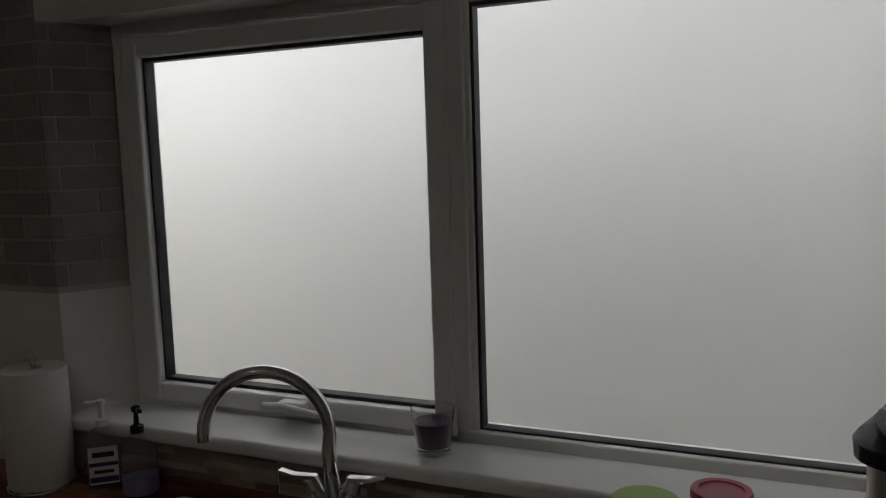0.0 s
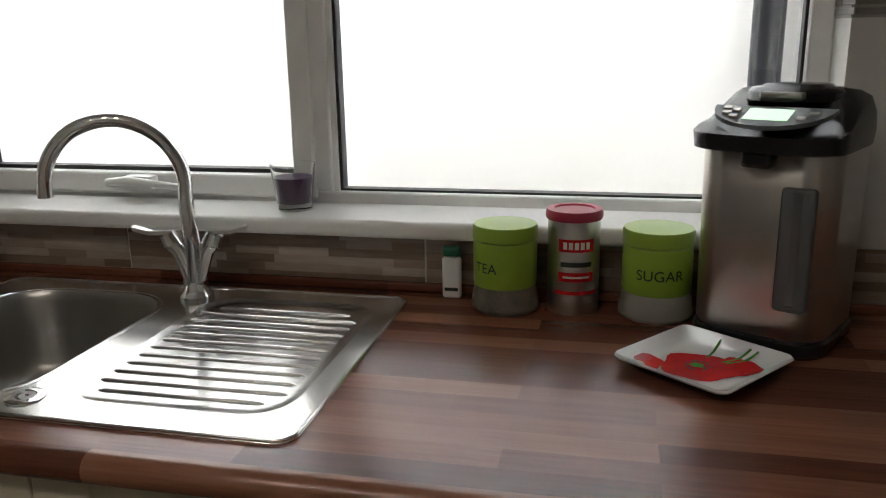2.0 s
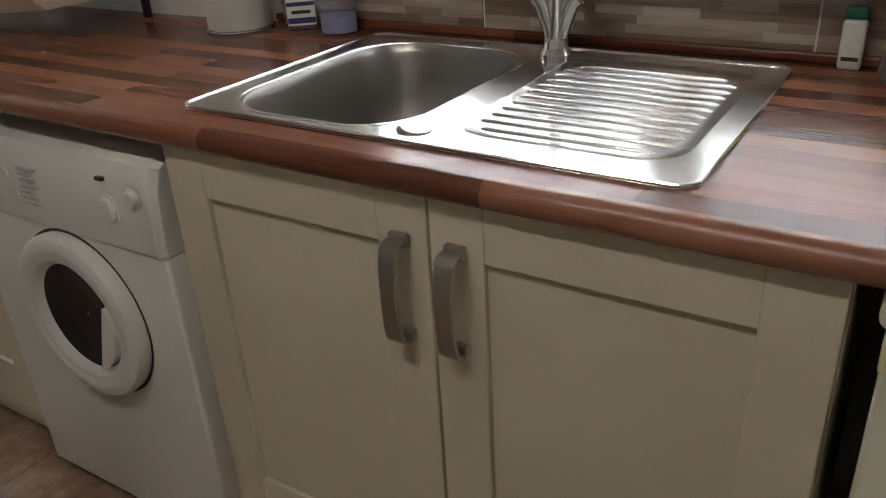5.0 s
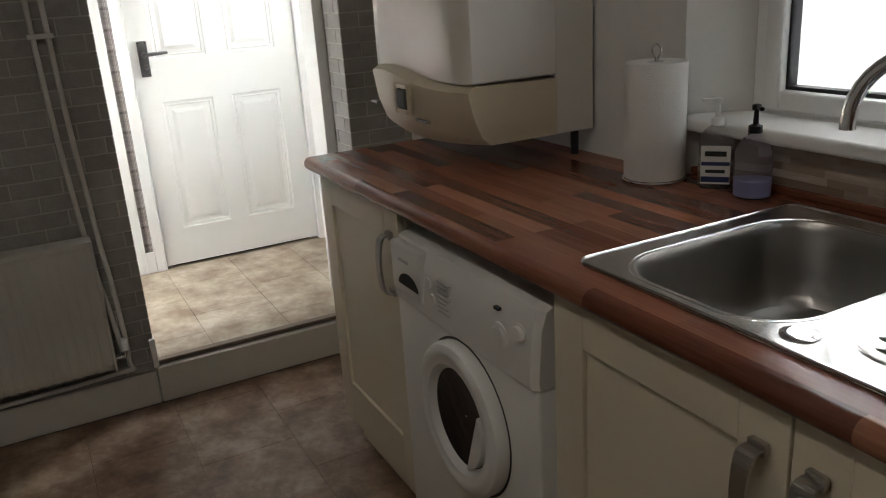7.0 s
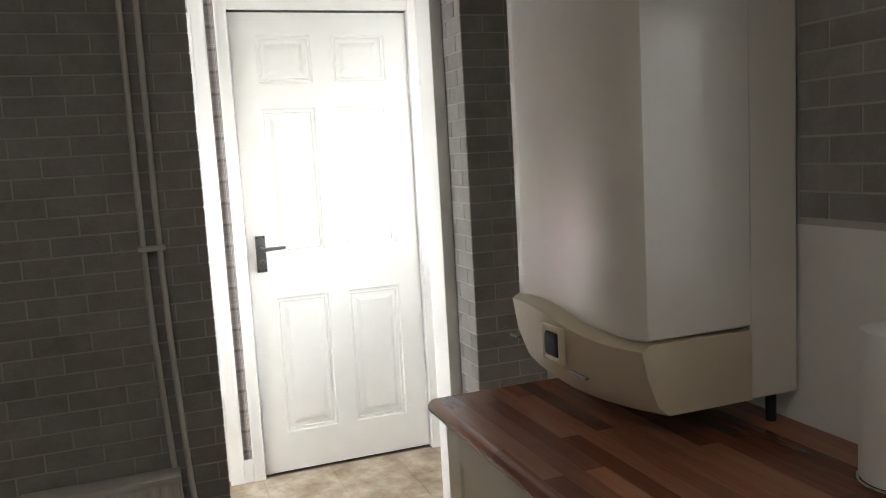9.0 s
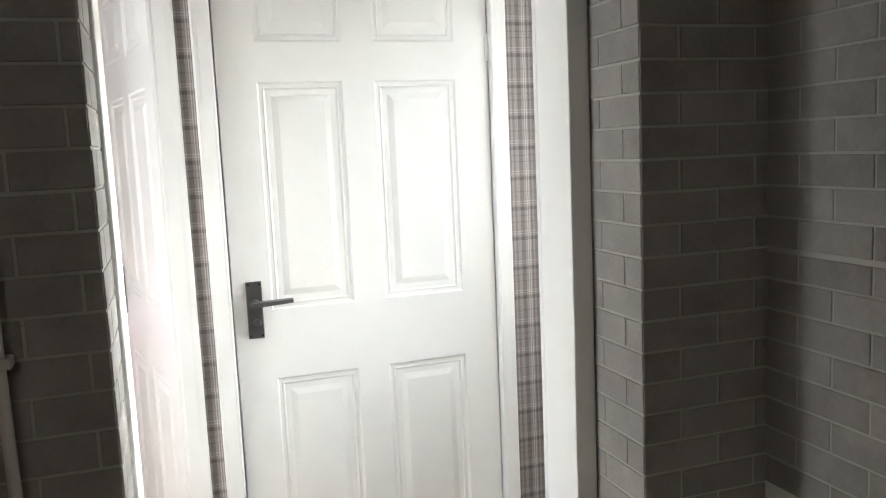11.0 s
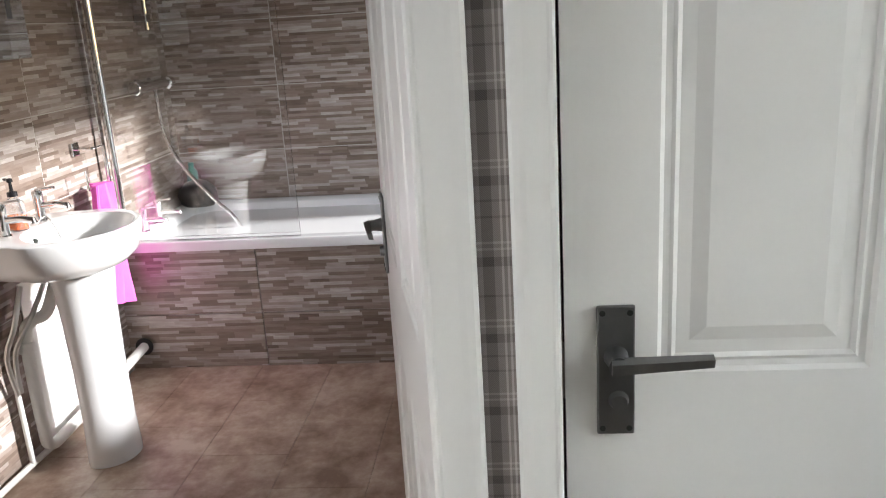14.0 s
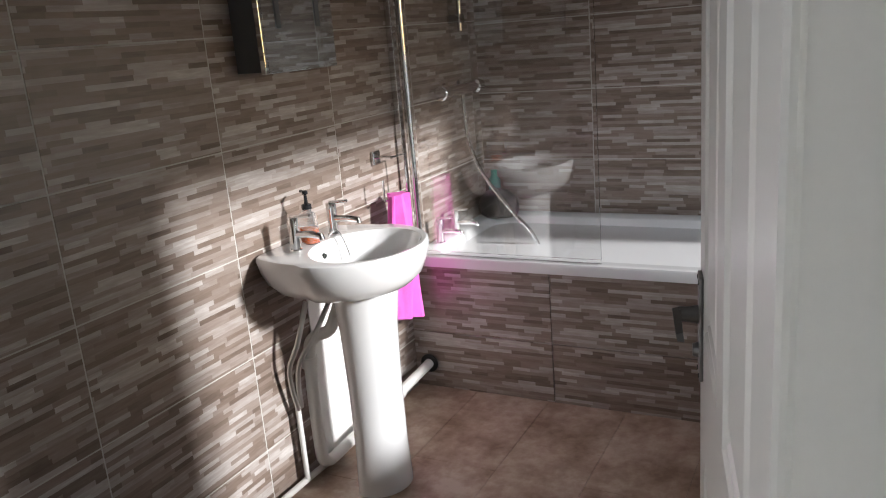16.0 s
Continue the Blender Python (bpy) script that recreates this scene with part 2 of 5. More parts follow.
def mosaic(name, tones, high=0.0135, wide=0.11):
    """Thin staggered stone strips in browns and pale greys, printed along a tile."""
    n = Nodes(name)
    sep = n.add("SeparateXYZ", Vector=n.coords(shift=True))
    along = n.math("ADD", sep.outputs[0], sep.outputs[1])
    row = n.math("FLOOR", n.math("DIVIDE", sep.outputs[2], high))
    rnd = n.tree.nodes.new("ShaderNodeTexWhiteNoise")
    rnd.noise_dimensions = "1D"
    n.put(rnd.inputs["W"], row)
    shift = n.math("ADD", n.math("DIVIDE", along, wide), n.math("MULTIPLY", rnd.outputs[0], 13.7))
    wob = n.math("ADD", shift, n.math("MULTIPLY", n.math("SINE", n.math("MULTIPLY", shift, 2.1)), 0.35))
    cell = n.math("FLOOR", wob)
    key = n.add("CombineXYZ", X=cell, Y=row, Z=0.0)
    tone = n.add("TexWhiteNoise", Vector=key.outputs[0])
    streak = n.noise(n.vec("MULTIPLY", n.coords(shift=True), (14, 14, 110)), 1.0, 4, 0.6)
    v = n.math("ADD", n.math("MULTIPLY", tone.outputs[0], 0.72), n.math("MULTIPLY_ADD", streak, 0.5, -0.1))
    col = n.ramp(v, list(zip((0.08, 0.35, 0.6, 0.85, 1.0), tones)))
    n.set(Base_Color=col, Roughness=n.math("MULTIPLY_ADD", tone.outputs[0], 0.1, 0.285))
    n.bump(n.math("ADD", tone.outputs[0], streak), 0.22, 0.002)
    return n.mat


def plaid():
    n = Nodes("grey_tartan_wallpaper")
    sep = n.add("SeparateXYZ", Vector=n.coords())
    u, z = n.math("ADD", sep.outputs[0], sep.outputs[1]), sep.outputs[2]
    weave = n.add("TexWave", Vector=n.coords(), Scale=260.0, Distortion=0.0)
    weave.bands_direction = "DIAGONAL"

    def bands(c, period, lines):
        f = n.math("FRACT", n.math("DIVIDE", c, period))
        total = 0.0
        for at, wide, amount in lines:
            hit = n.math("LESS_THAN", n.math("ABSOLUTE", n.math("SUBTRACT", f, at)), wide / 2)
            total = n.math("ADD", total, n.math("MULTIPLY", hit, amount))
        return total

    v = n.math("ADD", bands(u, 0.062, [(0.15, 0.2, -0.24), (0.4, 0.04, 0.34), (0.5, 0.04, 0.34), (0.62, 0.07, -0.24), (0.82, 0.12, -0.18)]),
               bands(z, 0.178, [(0.12, 0.06, -0.2), (0.2, 0.015, 0.2), (0.24, 0.015, 0.2), (0.62, 0.06, -0.2), (0.7, 0.015, 0.2), (0.74, 0.015, 0.2), (0.4, 0.015, -0.14), (0.5, 0.015, -0.14), (0.9, 0.015, -0.14)]))
    v = n.math("ADD", n.math("ADD", v, 0.5), n.math("MULTIPLY_ADD", weave.outputs["Fac"], 0.2, -0.1))
    n.set(Base_Color=n.ramp(v, [(0.0, (0.09, 0.078, 0.074)), (0.5, (0.32, 0.285, 0.275)), (1.0, (0.68, 0.64, 0.62))]), Roughness=0.75)
    n.bump(n.noise(n.coords(), 250), 0.1)
    return n.mat


WOOD, PLAID = wood(), plaid()
SPLASH = mosaic("brown_strip_splash_tile", ((0.15, 0.1, 0.07), (0.25, 0.18, 0.135), (0.33, 0.26, 0.205), (0.45, 0.38, 0.32), (0.6, 0.54, 0.48)), 0.0158, 0.14)
MOSAIC = mosaic("strip_mosaic_tile", ((0.12, 0.085, 0.066), (0.21, 0.16, 0.13), (0.28, 0.23, 0.2), (0.42, 0.38, 0.355), (0.58, 0.55, 0.53)))
FLOOR_K = stone_floor("brown_stone_vinyl", (0.13, 0.07, 0.042), (0.25, 0.16, 0.105), (0.4, 0.3, 0.215))
FLOOR_H = stone_floor("pale_stone_vinyl", (0.21, 0.15, 0.095), (0.36, 0.29, 0.21), (0.5, 0.44, 0.36))
FLOOR_B = stone_floor("brown_slate_vinyl", (0.24, 0.155, 0.11), (0.4, 0.29, 0.22), (0.54, 0.44, 0.36))

# ---- builders ----
PLACE = {}


def thing(name, at=(0, 0, 0), label="", category="", group="", kind="", rz=0):
    ob = new(name)
    ob.empty_display_size = 0.05
    ob.matrix_basis = PLACE[ob.name] = pose(*at, 0, 0, rz)
    return tagged(ob, label, category, group, kind)


def part(name, bm, material, parent=None, label="", smooth=False, local=False):
    """Links a bmesh as one mesh object; world coordinates unless local."""
    m = PLACE.get(parent.name, Matrix()) if parent else Matrix()
    if not local and parent:
        bmesh.ops.transform(bm, matrix=m.inverted(), verts=bm.verts)
    bmesh.ops.recalc_face_normals(bm, faces=bm.faces)
    data = bpy.data.meshes.new(name)
    for f in bm.faces:
        f.smooth = smooth
    bm.to_mesh(data)
    bm.free()
    if smooth:
        data.set_sharp_from_angle(angle=radians(38))
    data.materials.append(material)
    ob = new(name, data)
    ob.parent = parent
    PLACE[ob.name] = m
    return tagged(ob, label)


def setting(name, bm, material, label, category, smooth=False):
    return tagged(part(name, bm, material, None, label, smooth), label, category, "", "structure")


def box(x0, x1, y0, y1, z0, z1, bev=0.0, seg=2, bm=None):
    one = bmesh.new()
    bmesh.ops.create_cube(one, size=1, matrix=Matrix.LocRotScale(((x0 + x1) / 2, (y0 + y1) / 2, (z0 + z1) / 2), None, (abs(x1 - x0), abs(y1 - y0), abs(z1 - z0))))
    if bev:
        bmesh.ops.bevel(one, geom=list(one.edges), offset=bev, segments=seg, affect="EDGES", profile=0.5)
    return merge(bm, one)


def merge(bm, one):
    if bm is None:
        return one
    data = bpy.data.meshes.new("tmp")
    one.to_mesh(data)
    one.free()
    bm.from_mesh(data)
    bpy.data.meshes.remove(data)
    return bm


def boxes(*list_, bev=0.0):
    bm = None
    for b in list_:
        bm = box(*b, bev=bev, bm=bm)
    return bm


def prism(outline, z0, z1, bev=0.0, bm=None):
    """An upright prism over an outline of (x, y)."""
    one = bmesh.new()
    f = one.faces.new([one.verts.new((x, y, z0)) for x, y in outline])
    up = bmesh.ops.extrude_face_region(one, geom=[f])
    bmesh.ops.translate(one, vec=(0, 0, z1 - z0), verts=[v for v in up["geom"] if isinstance(v, bmesh.types.BMVert)])
    if bev:
        bmesh.ops.recalc_face_normals(one, faces=one.faces)
        bmesh.ops.bevel(one, geom=[e for e in one.edges if abs(e.verts[0].co.z - e.verts[1].co.z) < 1e-6], offset=bev, segments=3, affect="EDGES")
    return merge(bm, one)


def rounded(x0, x1, y0, y1, r, seg=6):
    pts = []
    for cx, cy, a0 in ((x1 - r, y1 - r, 0), (x0 + r, y1 - r, 90), (x0 + r, y0 + r, 180), (x1 - r, y0 + r, 270)):
        pts += [(cx + r * math.cos(radians(a0 + 90 * k / seg)), cy + r * math.sin(radians(a0 + 90 * k / seg))) for k in range(seg + 1)]
    return pts


def loft(rings, closed=True, cap=True, bm=None):
    """Skins rings of points with equal counts."""
    one = bmesh.new()
    vs = [[one.verts.new(p) for p in ring] for ring in rings]
    n = len(vs[0])
    for a, b in zip(vs, vs[1:]):
        for k in range(n if closed else n - 1):
            one.faces.new((a[k], a[(k + 1) % n], b[(k + 1) % n], b[k]))
    if cap:
        one.faces.new(vs[0])
        one.faces.new(list(reversed(vs[-1])))
    return merge(bm, one)


def lathe(profile, at=(0, 0, 0), seg=40, bm=None, cap=True):
    return loft([[(at[0] + r * math.cos(2 * math.pi * k / seg), at[1] + r * math.sin(2 * math.pi * k / seg), at[2] + z) for k in range(seg)] for r, z in profile], cap=cap, bm=bm)


def tube(points, r, seg=12, bm=None):
    pts = [Vector(p) for p in points]
    radii = r if isinstance(r, (list, tuple)) else [r] * len(pts)
    ways = [(pts[min(i + 1, len(pts) - 1)] - pts[max(i - 1, 0)]).normalized() for i in range(len(pts))]
    side = ways[0].orthogonal().normalized()
    rings = []
    for p, w, q in zip(pts, ways, radii):
        side = (side - w * side.dot(w)).normalized()
        other = w.cross(side)
        rings.append([p + q * (math.cos(2 * math.pi * k / seg) * side + math.sin(2 * math.pi * k / seg) * other) for k in range(seg)])
    return loft(rings, bm=bm)


def arc(c, r, a0, a1, u, v, n=14):
    c, u, v = Vector(c), Vector(u), Vector(v)
    return [c + r * (math.cos(radians(a0 + (a1 - a0) * k / n)) * u + math.sin(radians(a0 + (a1 - a0) * k / n)) * v) for k in range(n + 1)]


def smooth_path(pts, n=8):
    pts = [Vector(p) for p in pts]
    out = []
    for i in range(len(pts) - 1):
        p0, p1, p2, p3 = pts[max(i - 1, 0)], pts[i], pts[i + 1], pts[min(i + 2, len(pts) - 1)]
        for k in range(n):
            t = k / n
            out.append(0.5 * (2 * p1 + (p2 - p0) * t + (2 * p0 - 5 * p1 + 4 * p2 - p3) * t * t + (3 * p1 - p0 - 3 * p2 + p3) * t ** 3))
    return out + [pts[-1]]


def lettering(words, size):
    """The built-in font as a flat bmesh in x and z, centred, facing -y."""
    curve = bpy.data.curves.new("words", "FONT")
    curve.body, curve.size, curve.align_x, curve.align_y = words, size, "CENTER", "CENTER"
    ob = new("words", curve)
    data = bpy.data.meshes.new_from_object(ob.evaluated_get(bpy.context.evaluated_depsgraph_get()))
    bm = bmesh.new()
    bm.from_mesh(data)
    bpy.data.objects.remove(ob)
    bpy.data.meshes.remove(data)
    bmesh.ops.rotate(bm, matrix=Matrix.Rotation(radians(90), 3, "X"), verts=bm.verts)
    return bm


def wrapped(bm, r, turn, z):
    """Bends flat lettering round an upright cylinder of radius r; turn: the way it faces, in degrees from -y."""
    for v in bm.verts:
        a = radians(-90 + turn) + v.co.x / r
        v.co = ((r + 0.0006) * math.cos(a), (r + 0.0006) * math.sin(a), v.co.z + z)
    return bm


def label_patch(r, turn, wide, z0, z1, n=10):
    bm = bmesh.new()
    cols = []
    for k in range(n + 1):
        a = radians(-90 + turn) + (k / n - 0.5) * wide / r
        cols.append([bm.verts.new(((r + 0.0004) * math.cos(a), (r + 0.0004) * math.sin(a), z)) for z in (z0, z1)])
    for a, b in zip(cols, cols[1:]):
        bm.faces.new((a[0], b[0], b[1], a[1]))
    return bm


# ---- the large structure ----
FX, WY, HF = -3.026, 1.438, 0.155      # end wall's face, window wall's face, hall floor
HX, BX, BY, FARX, RY = -4.06, -4.16, -1.14, -7.1, 0.53

setting("ground", box(-40, 40, 1.72, 60, -0.3, -0.02), PAVING, "pale concrete paving outside the house", "ground")
setting("wall_neighbour", boxes((-3.3, 2.2, 2.25, 2.45, -0.2, 4.4)), RENDER_WALL, "white rendered wall across the narrow passage", "wall")
setting("wall_return", box(0.31, 0.62, 1.75, 2.25, -0.2, 2.6, 0.01), UPVC, "white boarded corner beside the drainpipe", "wall")
setting("floor", box(FX - 0.02, 1.75, -1.75, WY, -0.12, -0.004), FLOOR_JOINT, "brown stone-effect vinyl kitchen floor", "floor")
setting("floor_hall", boxes((-4.1, FX - 0.012, -0.62, 1.52, -0.1, HF - 0.004)), HALL_JOINT, "pale stone-effect vinyl lobby floor", "floor")
setting("floor_bathroom", box(FARX, -4.1, BY, RY, -0.1, HF - 0.004), FLOOR_JOINT, "brown slate-effect vinyl bathroom floor", "floor")
setting("ceiling", box(-7.3, 1.9, -1.9, 1.6, 2.42, 2.52), CEIL, "plain white painted ceiling", "ceiling")
setting("wall_south", box(FX, 1.75, -1.87, -1.75, -0.1, 2.42), PLASTER, "plain white painted kitchen wall", "wall")
setting("wall_east", box(1.75, 1.87, -1.87, WY + 0.25, -0.1, 2.42), PLASTER, "plain white painted kitchen wall", "wall")
# the window wall, with its splayed reveal
WL, WR, SP, WL_Y = -1.5, 0.235, -1.577, 1.402
win = prism([(FX - 0.2, WL_Y), (SP, WL_Y), (WL, 1.535), (WL, 1.66), (FX - 0.2, 1.66)], -0.1, 2.42)
win = prism([(WR, WY), (1.87, WY), (1.87, 1.66), (WR, 1.66)], -0.1, 2.42, bm=win)
win = box(SP, WR, WY, 1.66, -0.1, 1.03, bm=win)
win = box(SP, WR, WY, 1.66, 1.93, 2.42, bm=win)
wall_window = setting("wall_window", win, PLASTER, "white painted window wall with grey brick tiles", "wall")
bed = boxes((FX + 0.002, -2.44, WL_Y - 0.001, WL_Y + 0.01, 0.92, 2.42), (-1.9, SP, WL_Y - 0.001, WL_Y + 0.01, 1.335, 2.42), (WR + 0.001, 1.74, WY - 0.001, WY + 0.01, 1.385, 2.42))
bed = prism([(SP, WL_Y - 0.001), (WL, 1.534), (WL, 1.55), (SP, 1.43)], 1.335, 1.93, bm=bed)
bed = box(WR - 0.001, WR + 0.01, WY, 1.534, 1.385, 1.93, bm=bed)
setting("trim_grout", bed, DARK_GROUT, "grey grout bed behind the brick tiles", "grout")
# the end wall with the doorway
end = boxes((FX - 0.25, FX, -1.87, 0.325, -0.1, 2.42), (FX - 0.25, FX, 1.15, 1.66, -0.1, 2.42), (FX - 0.25, FX, 0.325, 1.15, 2.2, 2.42))
wall_end = setting("wall_end", end, DARK_GROUT, "dark grey brick-tiled end wall with a doorway", "wall")
# lobby walls
setting("wall_lobby", boxes((BX, HX, -0.62, -0.565, 0, 2.42), (BX, HX, 0.446, 0.55, 0, 2.42), (BX, HX, 1.318, 1.66, 0, 2.42),
                            (BX, HX, 0.55, 1.318, 2.14, 2.42), (BX, HX, -0.565, 0.446, 2.14, 2.42)), PLAID, "lobby wall in grey tartan wallpaper", "wall")
setting("wall_lobby_end", boxes((BX, -4.0, -0.72, -0.62, 0, 2.42), (-3.32, FX - 0.25, -0.72, -0.62, 0, 2.42), (-4.0, -3.32, -0.72, -0.62, 0, 0.9), (-4.0, -3.32, -0.72, -0.62, 2.1, 2.42)),
        PLASTER, "plain white lobby end wall with a window opening", "wall")
setting("wall_back_door", boxes((-3.281, FX - 0.25, 1.5, 1.66, 0, 2.42), (-4.06, -3.281, 1.5, 1.66, 2.16, 2.42)), PLASTER, "white wall above the back door", "wall")
setting("cupboard_back", boxes((-4.7, -4.6, 0.53, 1.66, 0, 2.42), (-4.6, BX, 1.56, 1.66, 0, 2.42)), PLASTER, "plain wall behind the closed door", "wall")
# bathroom walls
wall_basin = setting("wall_basin", box(FARX - 0.1, BX, BY - 0.12, BY, 0, 2.42), GROUT, "bathroom wall in brown strip-mosaic tiles behind the basin", "wall")
wall_far = setting("wall_far", box(FARX - 0.12, FARX, BY, RY + 0.1, 0, 2.42), GROUT, "bathroom wall in brown strip-mosaic tiles behind the bath", "wall")
setting("wall_bathroom_window", boxes((-5.24, BX, RY, RY + 0.06, 0, 2.42), (FARX, -6.9, RY, RY + 0.06, 0, 2.42), (-6.9, -5.24, RY, RY + 0.06, 0, 0.72),
                                      (-6.9, -5.24, RY, RY + 0.06, 1.8, 2.42)), MOSAIC, "brown mosaic bathroom wall with a window opening", "wall")
setting("wall_bathroom_near", box(BX - 0.06, BX - 0.002, BY, -0.57, 0, 2.42), MOSAIC, "plain bathroom wall beside the doorway", "wall")

# skirting and step
setting("baseboard", boxes((FX, FX + 0.022, -1.75, 0.318, 0, 0.128), bev=0.006), SKIRT, "dull white painted skirting board", "skirting")
setting("step", boxes((FX - 0.01, FX + 0.022, 0.32, 1.2, 0, 0.138), bev=0.006), SKIRT, "dull white painted step riser below the lobby", "step")
setting("step_edge", boxes((FX - 0.03, FX + 0.004, 0.327, 1.148, 0.14, HF + 0.002), bev=0.003), EDGE, "dark metal strip along the step's edge", "trim")

# doorway lining between kitchen and lobby
trim = thing("doorway_lining", (-3.23, 0.73, HF), "white painted timber lining of the doorway", "door frame", kind="structure")
part("post", box(-3.29, -3.185, 0.31, 0.334, HF, 2.2, 0.003), WHITE, trim)
part("post", box(-3.318, -3.188, 1.106, 1.149, HF, 2.2, 0.003), WHITE, trim)
part("head", box(-3.29, -3.185, 0.334, 1.106, 2.16, 2.2, 0.003), WHITE, trim)
part("plinth_block", box(FX - 0.05, FX + 0.012, 0.312, 0.332, HF - 0.02, HF + 0.09, 0.003), WHITE, trim)
part("casing", box(-3.335, -3.319, 1.106, 1.17, HF, 2.24, 0.004), WHITE, trim)
part("casing", box(-3.305, -3.278, 0.27, 0.334, HF, 2.24, 0.004), WHITE, trim)

# kitchen window
win1 = thing("window_1", (-0.63, 1.55, 1.06), "white two-pane window of white plastic with black gaskets", "window", kind="structure")


def picture_frame(x0, x1, z0, z1, w, y0, y1, bev=0.004, wb=None):
    wb = wb or w
    return boxes((x0, x0 + w, y0, y1, z0, z1), (x1 - w, x1, y0, y1, z0, z1), (x0 + w, x1 - w, y0, y1, z1 - w, z1), (x0 + w, x1 - w, y0, y1, z0, z0 + wb), bev=bev)


part("window_frame", picture_frame(WL, WR, 1.05, 1.94, 0.038, 1.535, 1.6, wb=0.03), UPVC, win1)
part("mullion", box(-0.72, -0.64, 1.532, 1.602, 1.08, 1.902, 0.004), UPVC, win1)
sash = part("sash", picture_frame(-1.468, -0.672, 1.066, 1.898, 0.046, 1.525, 1.588, 0.006), UPVC, win1)
part("gasket", picture_frame(-1.424, -0.716, 1.112, 1.852, 0.008, 1.545, 1.575, 0), RUBBER, sash)
part("pane", box(-1.42, -0.715, 1.556, 1.562, 1.115, 1.848), PANE, sash).visible_shadow = False
part("glazing_bead", picture_frame(-0.642, 0.208, 1.066, 1.908, 0.012, 1.54, 1.58, 0.002), UPVC, win1)
part("gasket", picture_frame(-0.632, 0.199, 1.076, 1.895, 0.008, 1.548, 1.576, 0), RUBBER, win1)
part("pane", box(-0.627, 0.194, 1.558, 1.564, 1.08, 1.89), PANE, win1).visible_shadow = False
hb = tube([(-1.11, 1.5, 1.094), (-1.06, 1.49, 1.1), (-0.94, 1.488, 1.09)], [0.008, 0.009, 0.006], 10)
handle = part("handle", box(-1.075, -1.01, 1.5, 1.527, 1.08, 1.108, 0.006, bm=hb), UPVC, win1, "white window handle", True)
setting("window_sill", box(SP + 0.002, WR - 0.002, 1.378, 1.534, 1.028, 1.06, 0.012, 4), WHITE, "white painted window sill with a rounded nose", "window sill", True)

# outside the kitchen window
pipe = thing("drainpipe", (0.235, 2.19, -0.1), "black cast drainpipe fixed to the white wall", "drainpipe")
part("pipe", tube([(0.235, 2.19, -0.1), (0.235, 2.19, 2.8)], 0.038, 20), BLACK, pipe, smooth=True)
for z in (0.7, 1.62, 2.4):
    part("collar", lathe([(0.04, 0), (0.05, 0.005), (0.05, 0.03), (0.044, 0.04), (0.05, 0.05), (0.05, 0.075), (0.04, 0.08)], (0.235, 2.19, z)), BLACK, pipe, smooth=True)
    part("bracket", box(0.23, 0.31, 2.2, 2.25, z + 0.02, z + 0.06, 0.004), BLACK, pipe)

# bathroom window
bw = thing("window_2", (-6.1, 0.56, 0.72), "white plastic bathroom window with obscured glass", "window", kind="structure")
part("window_frame", picture_frame(-6.9, -5.24, 0.72, 1.8, 0.045, RY + 0.005, RY + 0.055), UPVC, bw)
part("pane", box(-6.857, -5.283, RY + 0.028, RY + 0.032, 0.763, 1.757), BATH_PANE, bw)


# ---- kitchen units ----
def handle_bar(parent, x, z0, z1, y, name="handle"):
    pts = smooth_path([(x, y, z0 + 0.004), (x, y - 0.03, z0 + 0.006), (x, y - 0.04, z0 + 0.05), (x, y - 0.04, z1 - 0.05), (x, y - 0.03, z1 - 0.006), (x, y, z1 - 0.004)], 5)
    rings = []
    for p in pts:
        edge = 0.011 + 0.003 * abs(p.z - (z0 + z1) / 2) / (z1 - z0) * 2
        rings.append([(x - edge, p.y, p.z), (x + edge, p.y, p.z), (x + edge, p.y + 0.006, p.z), (x - edge, p.y + 0.006, p.z)])
    bm = loft(rings)
    bm = box(x - 0.014, x + 0.014, y - 0.012, y, z0 - 0.006, z0 + 0.014, 0.003, bm=bm)
    bm = box(x - 0.014, x + 0.014, y - 0.012, y, z1 - 0.014, z1 + 0.006, 0.003, bm=bm)
    return part(name, bm, SATIN, parent, "satin nickel bow handle")


def shaker_door(parent, x0, x1, z0, z1, y, w=0.078):
    bm = boxes((x0, x0 + w, y, y + 0.02, z0, z1), (x1 - w, x1, y, y + 0.02, z0, z1), (x0 + w, x1 - w, y, y + 0.02, z1 - w, z1),
               (x0 + w, x1 - w, y, y + 0.02, z0, z0 + w + 0.06), bev=0.002)
    bm = box(x0 + w - 0.003, x1 - w + 0.003, y + 0.009, y + 0.018, z0 + w, z1 - w + 0.003, bm=bm)
    return part("door", bm, CREAM, parent)


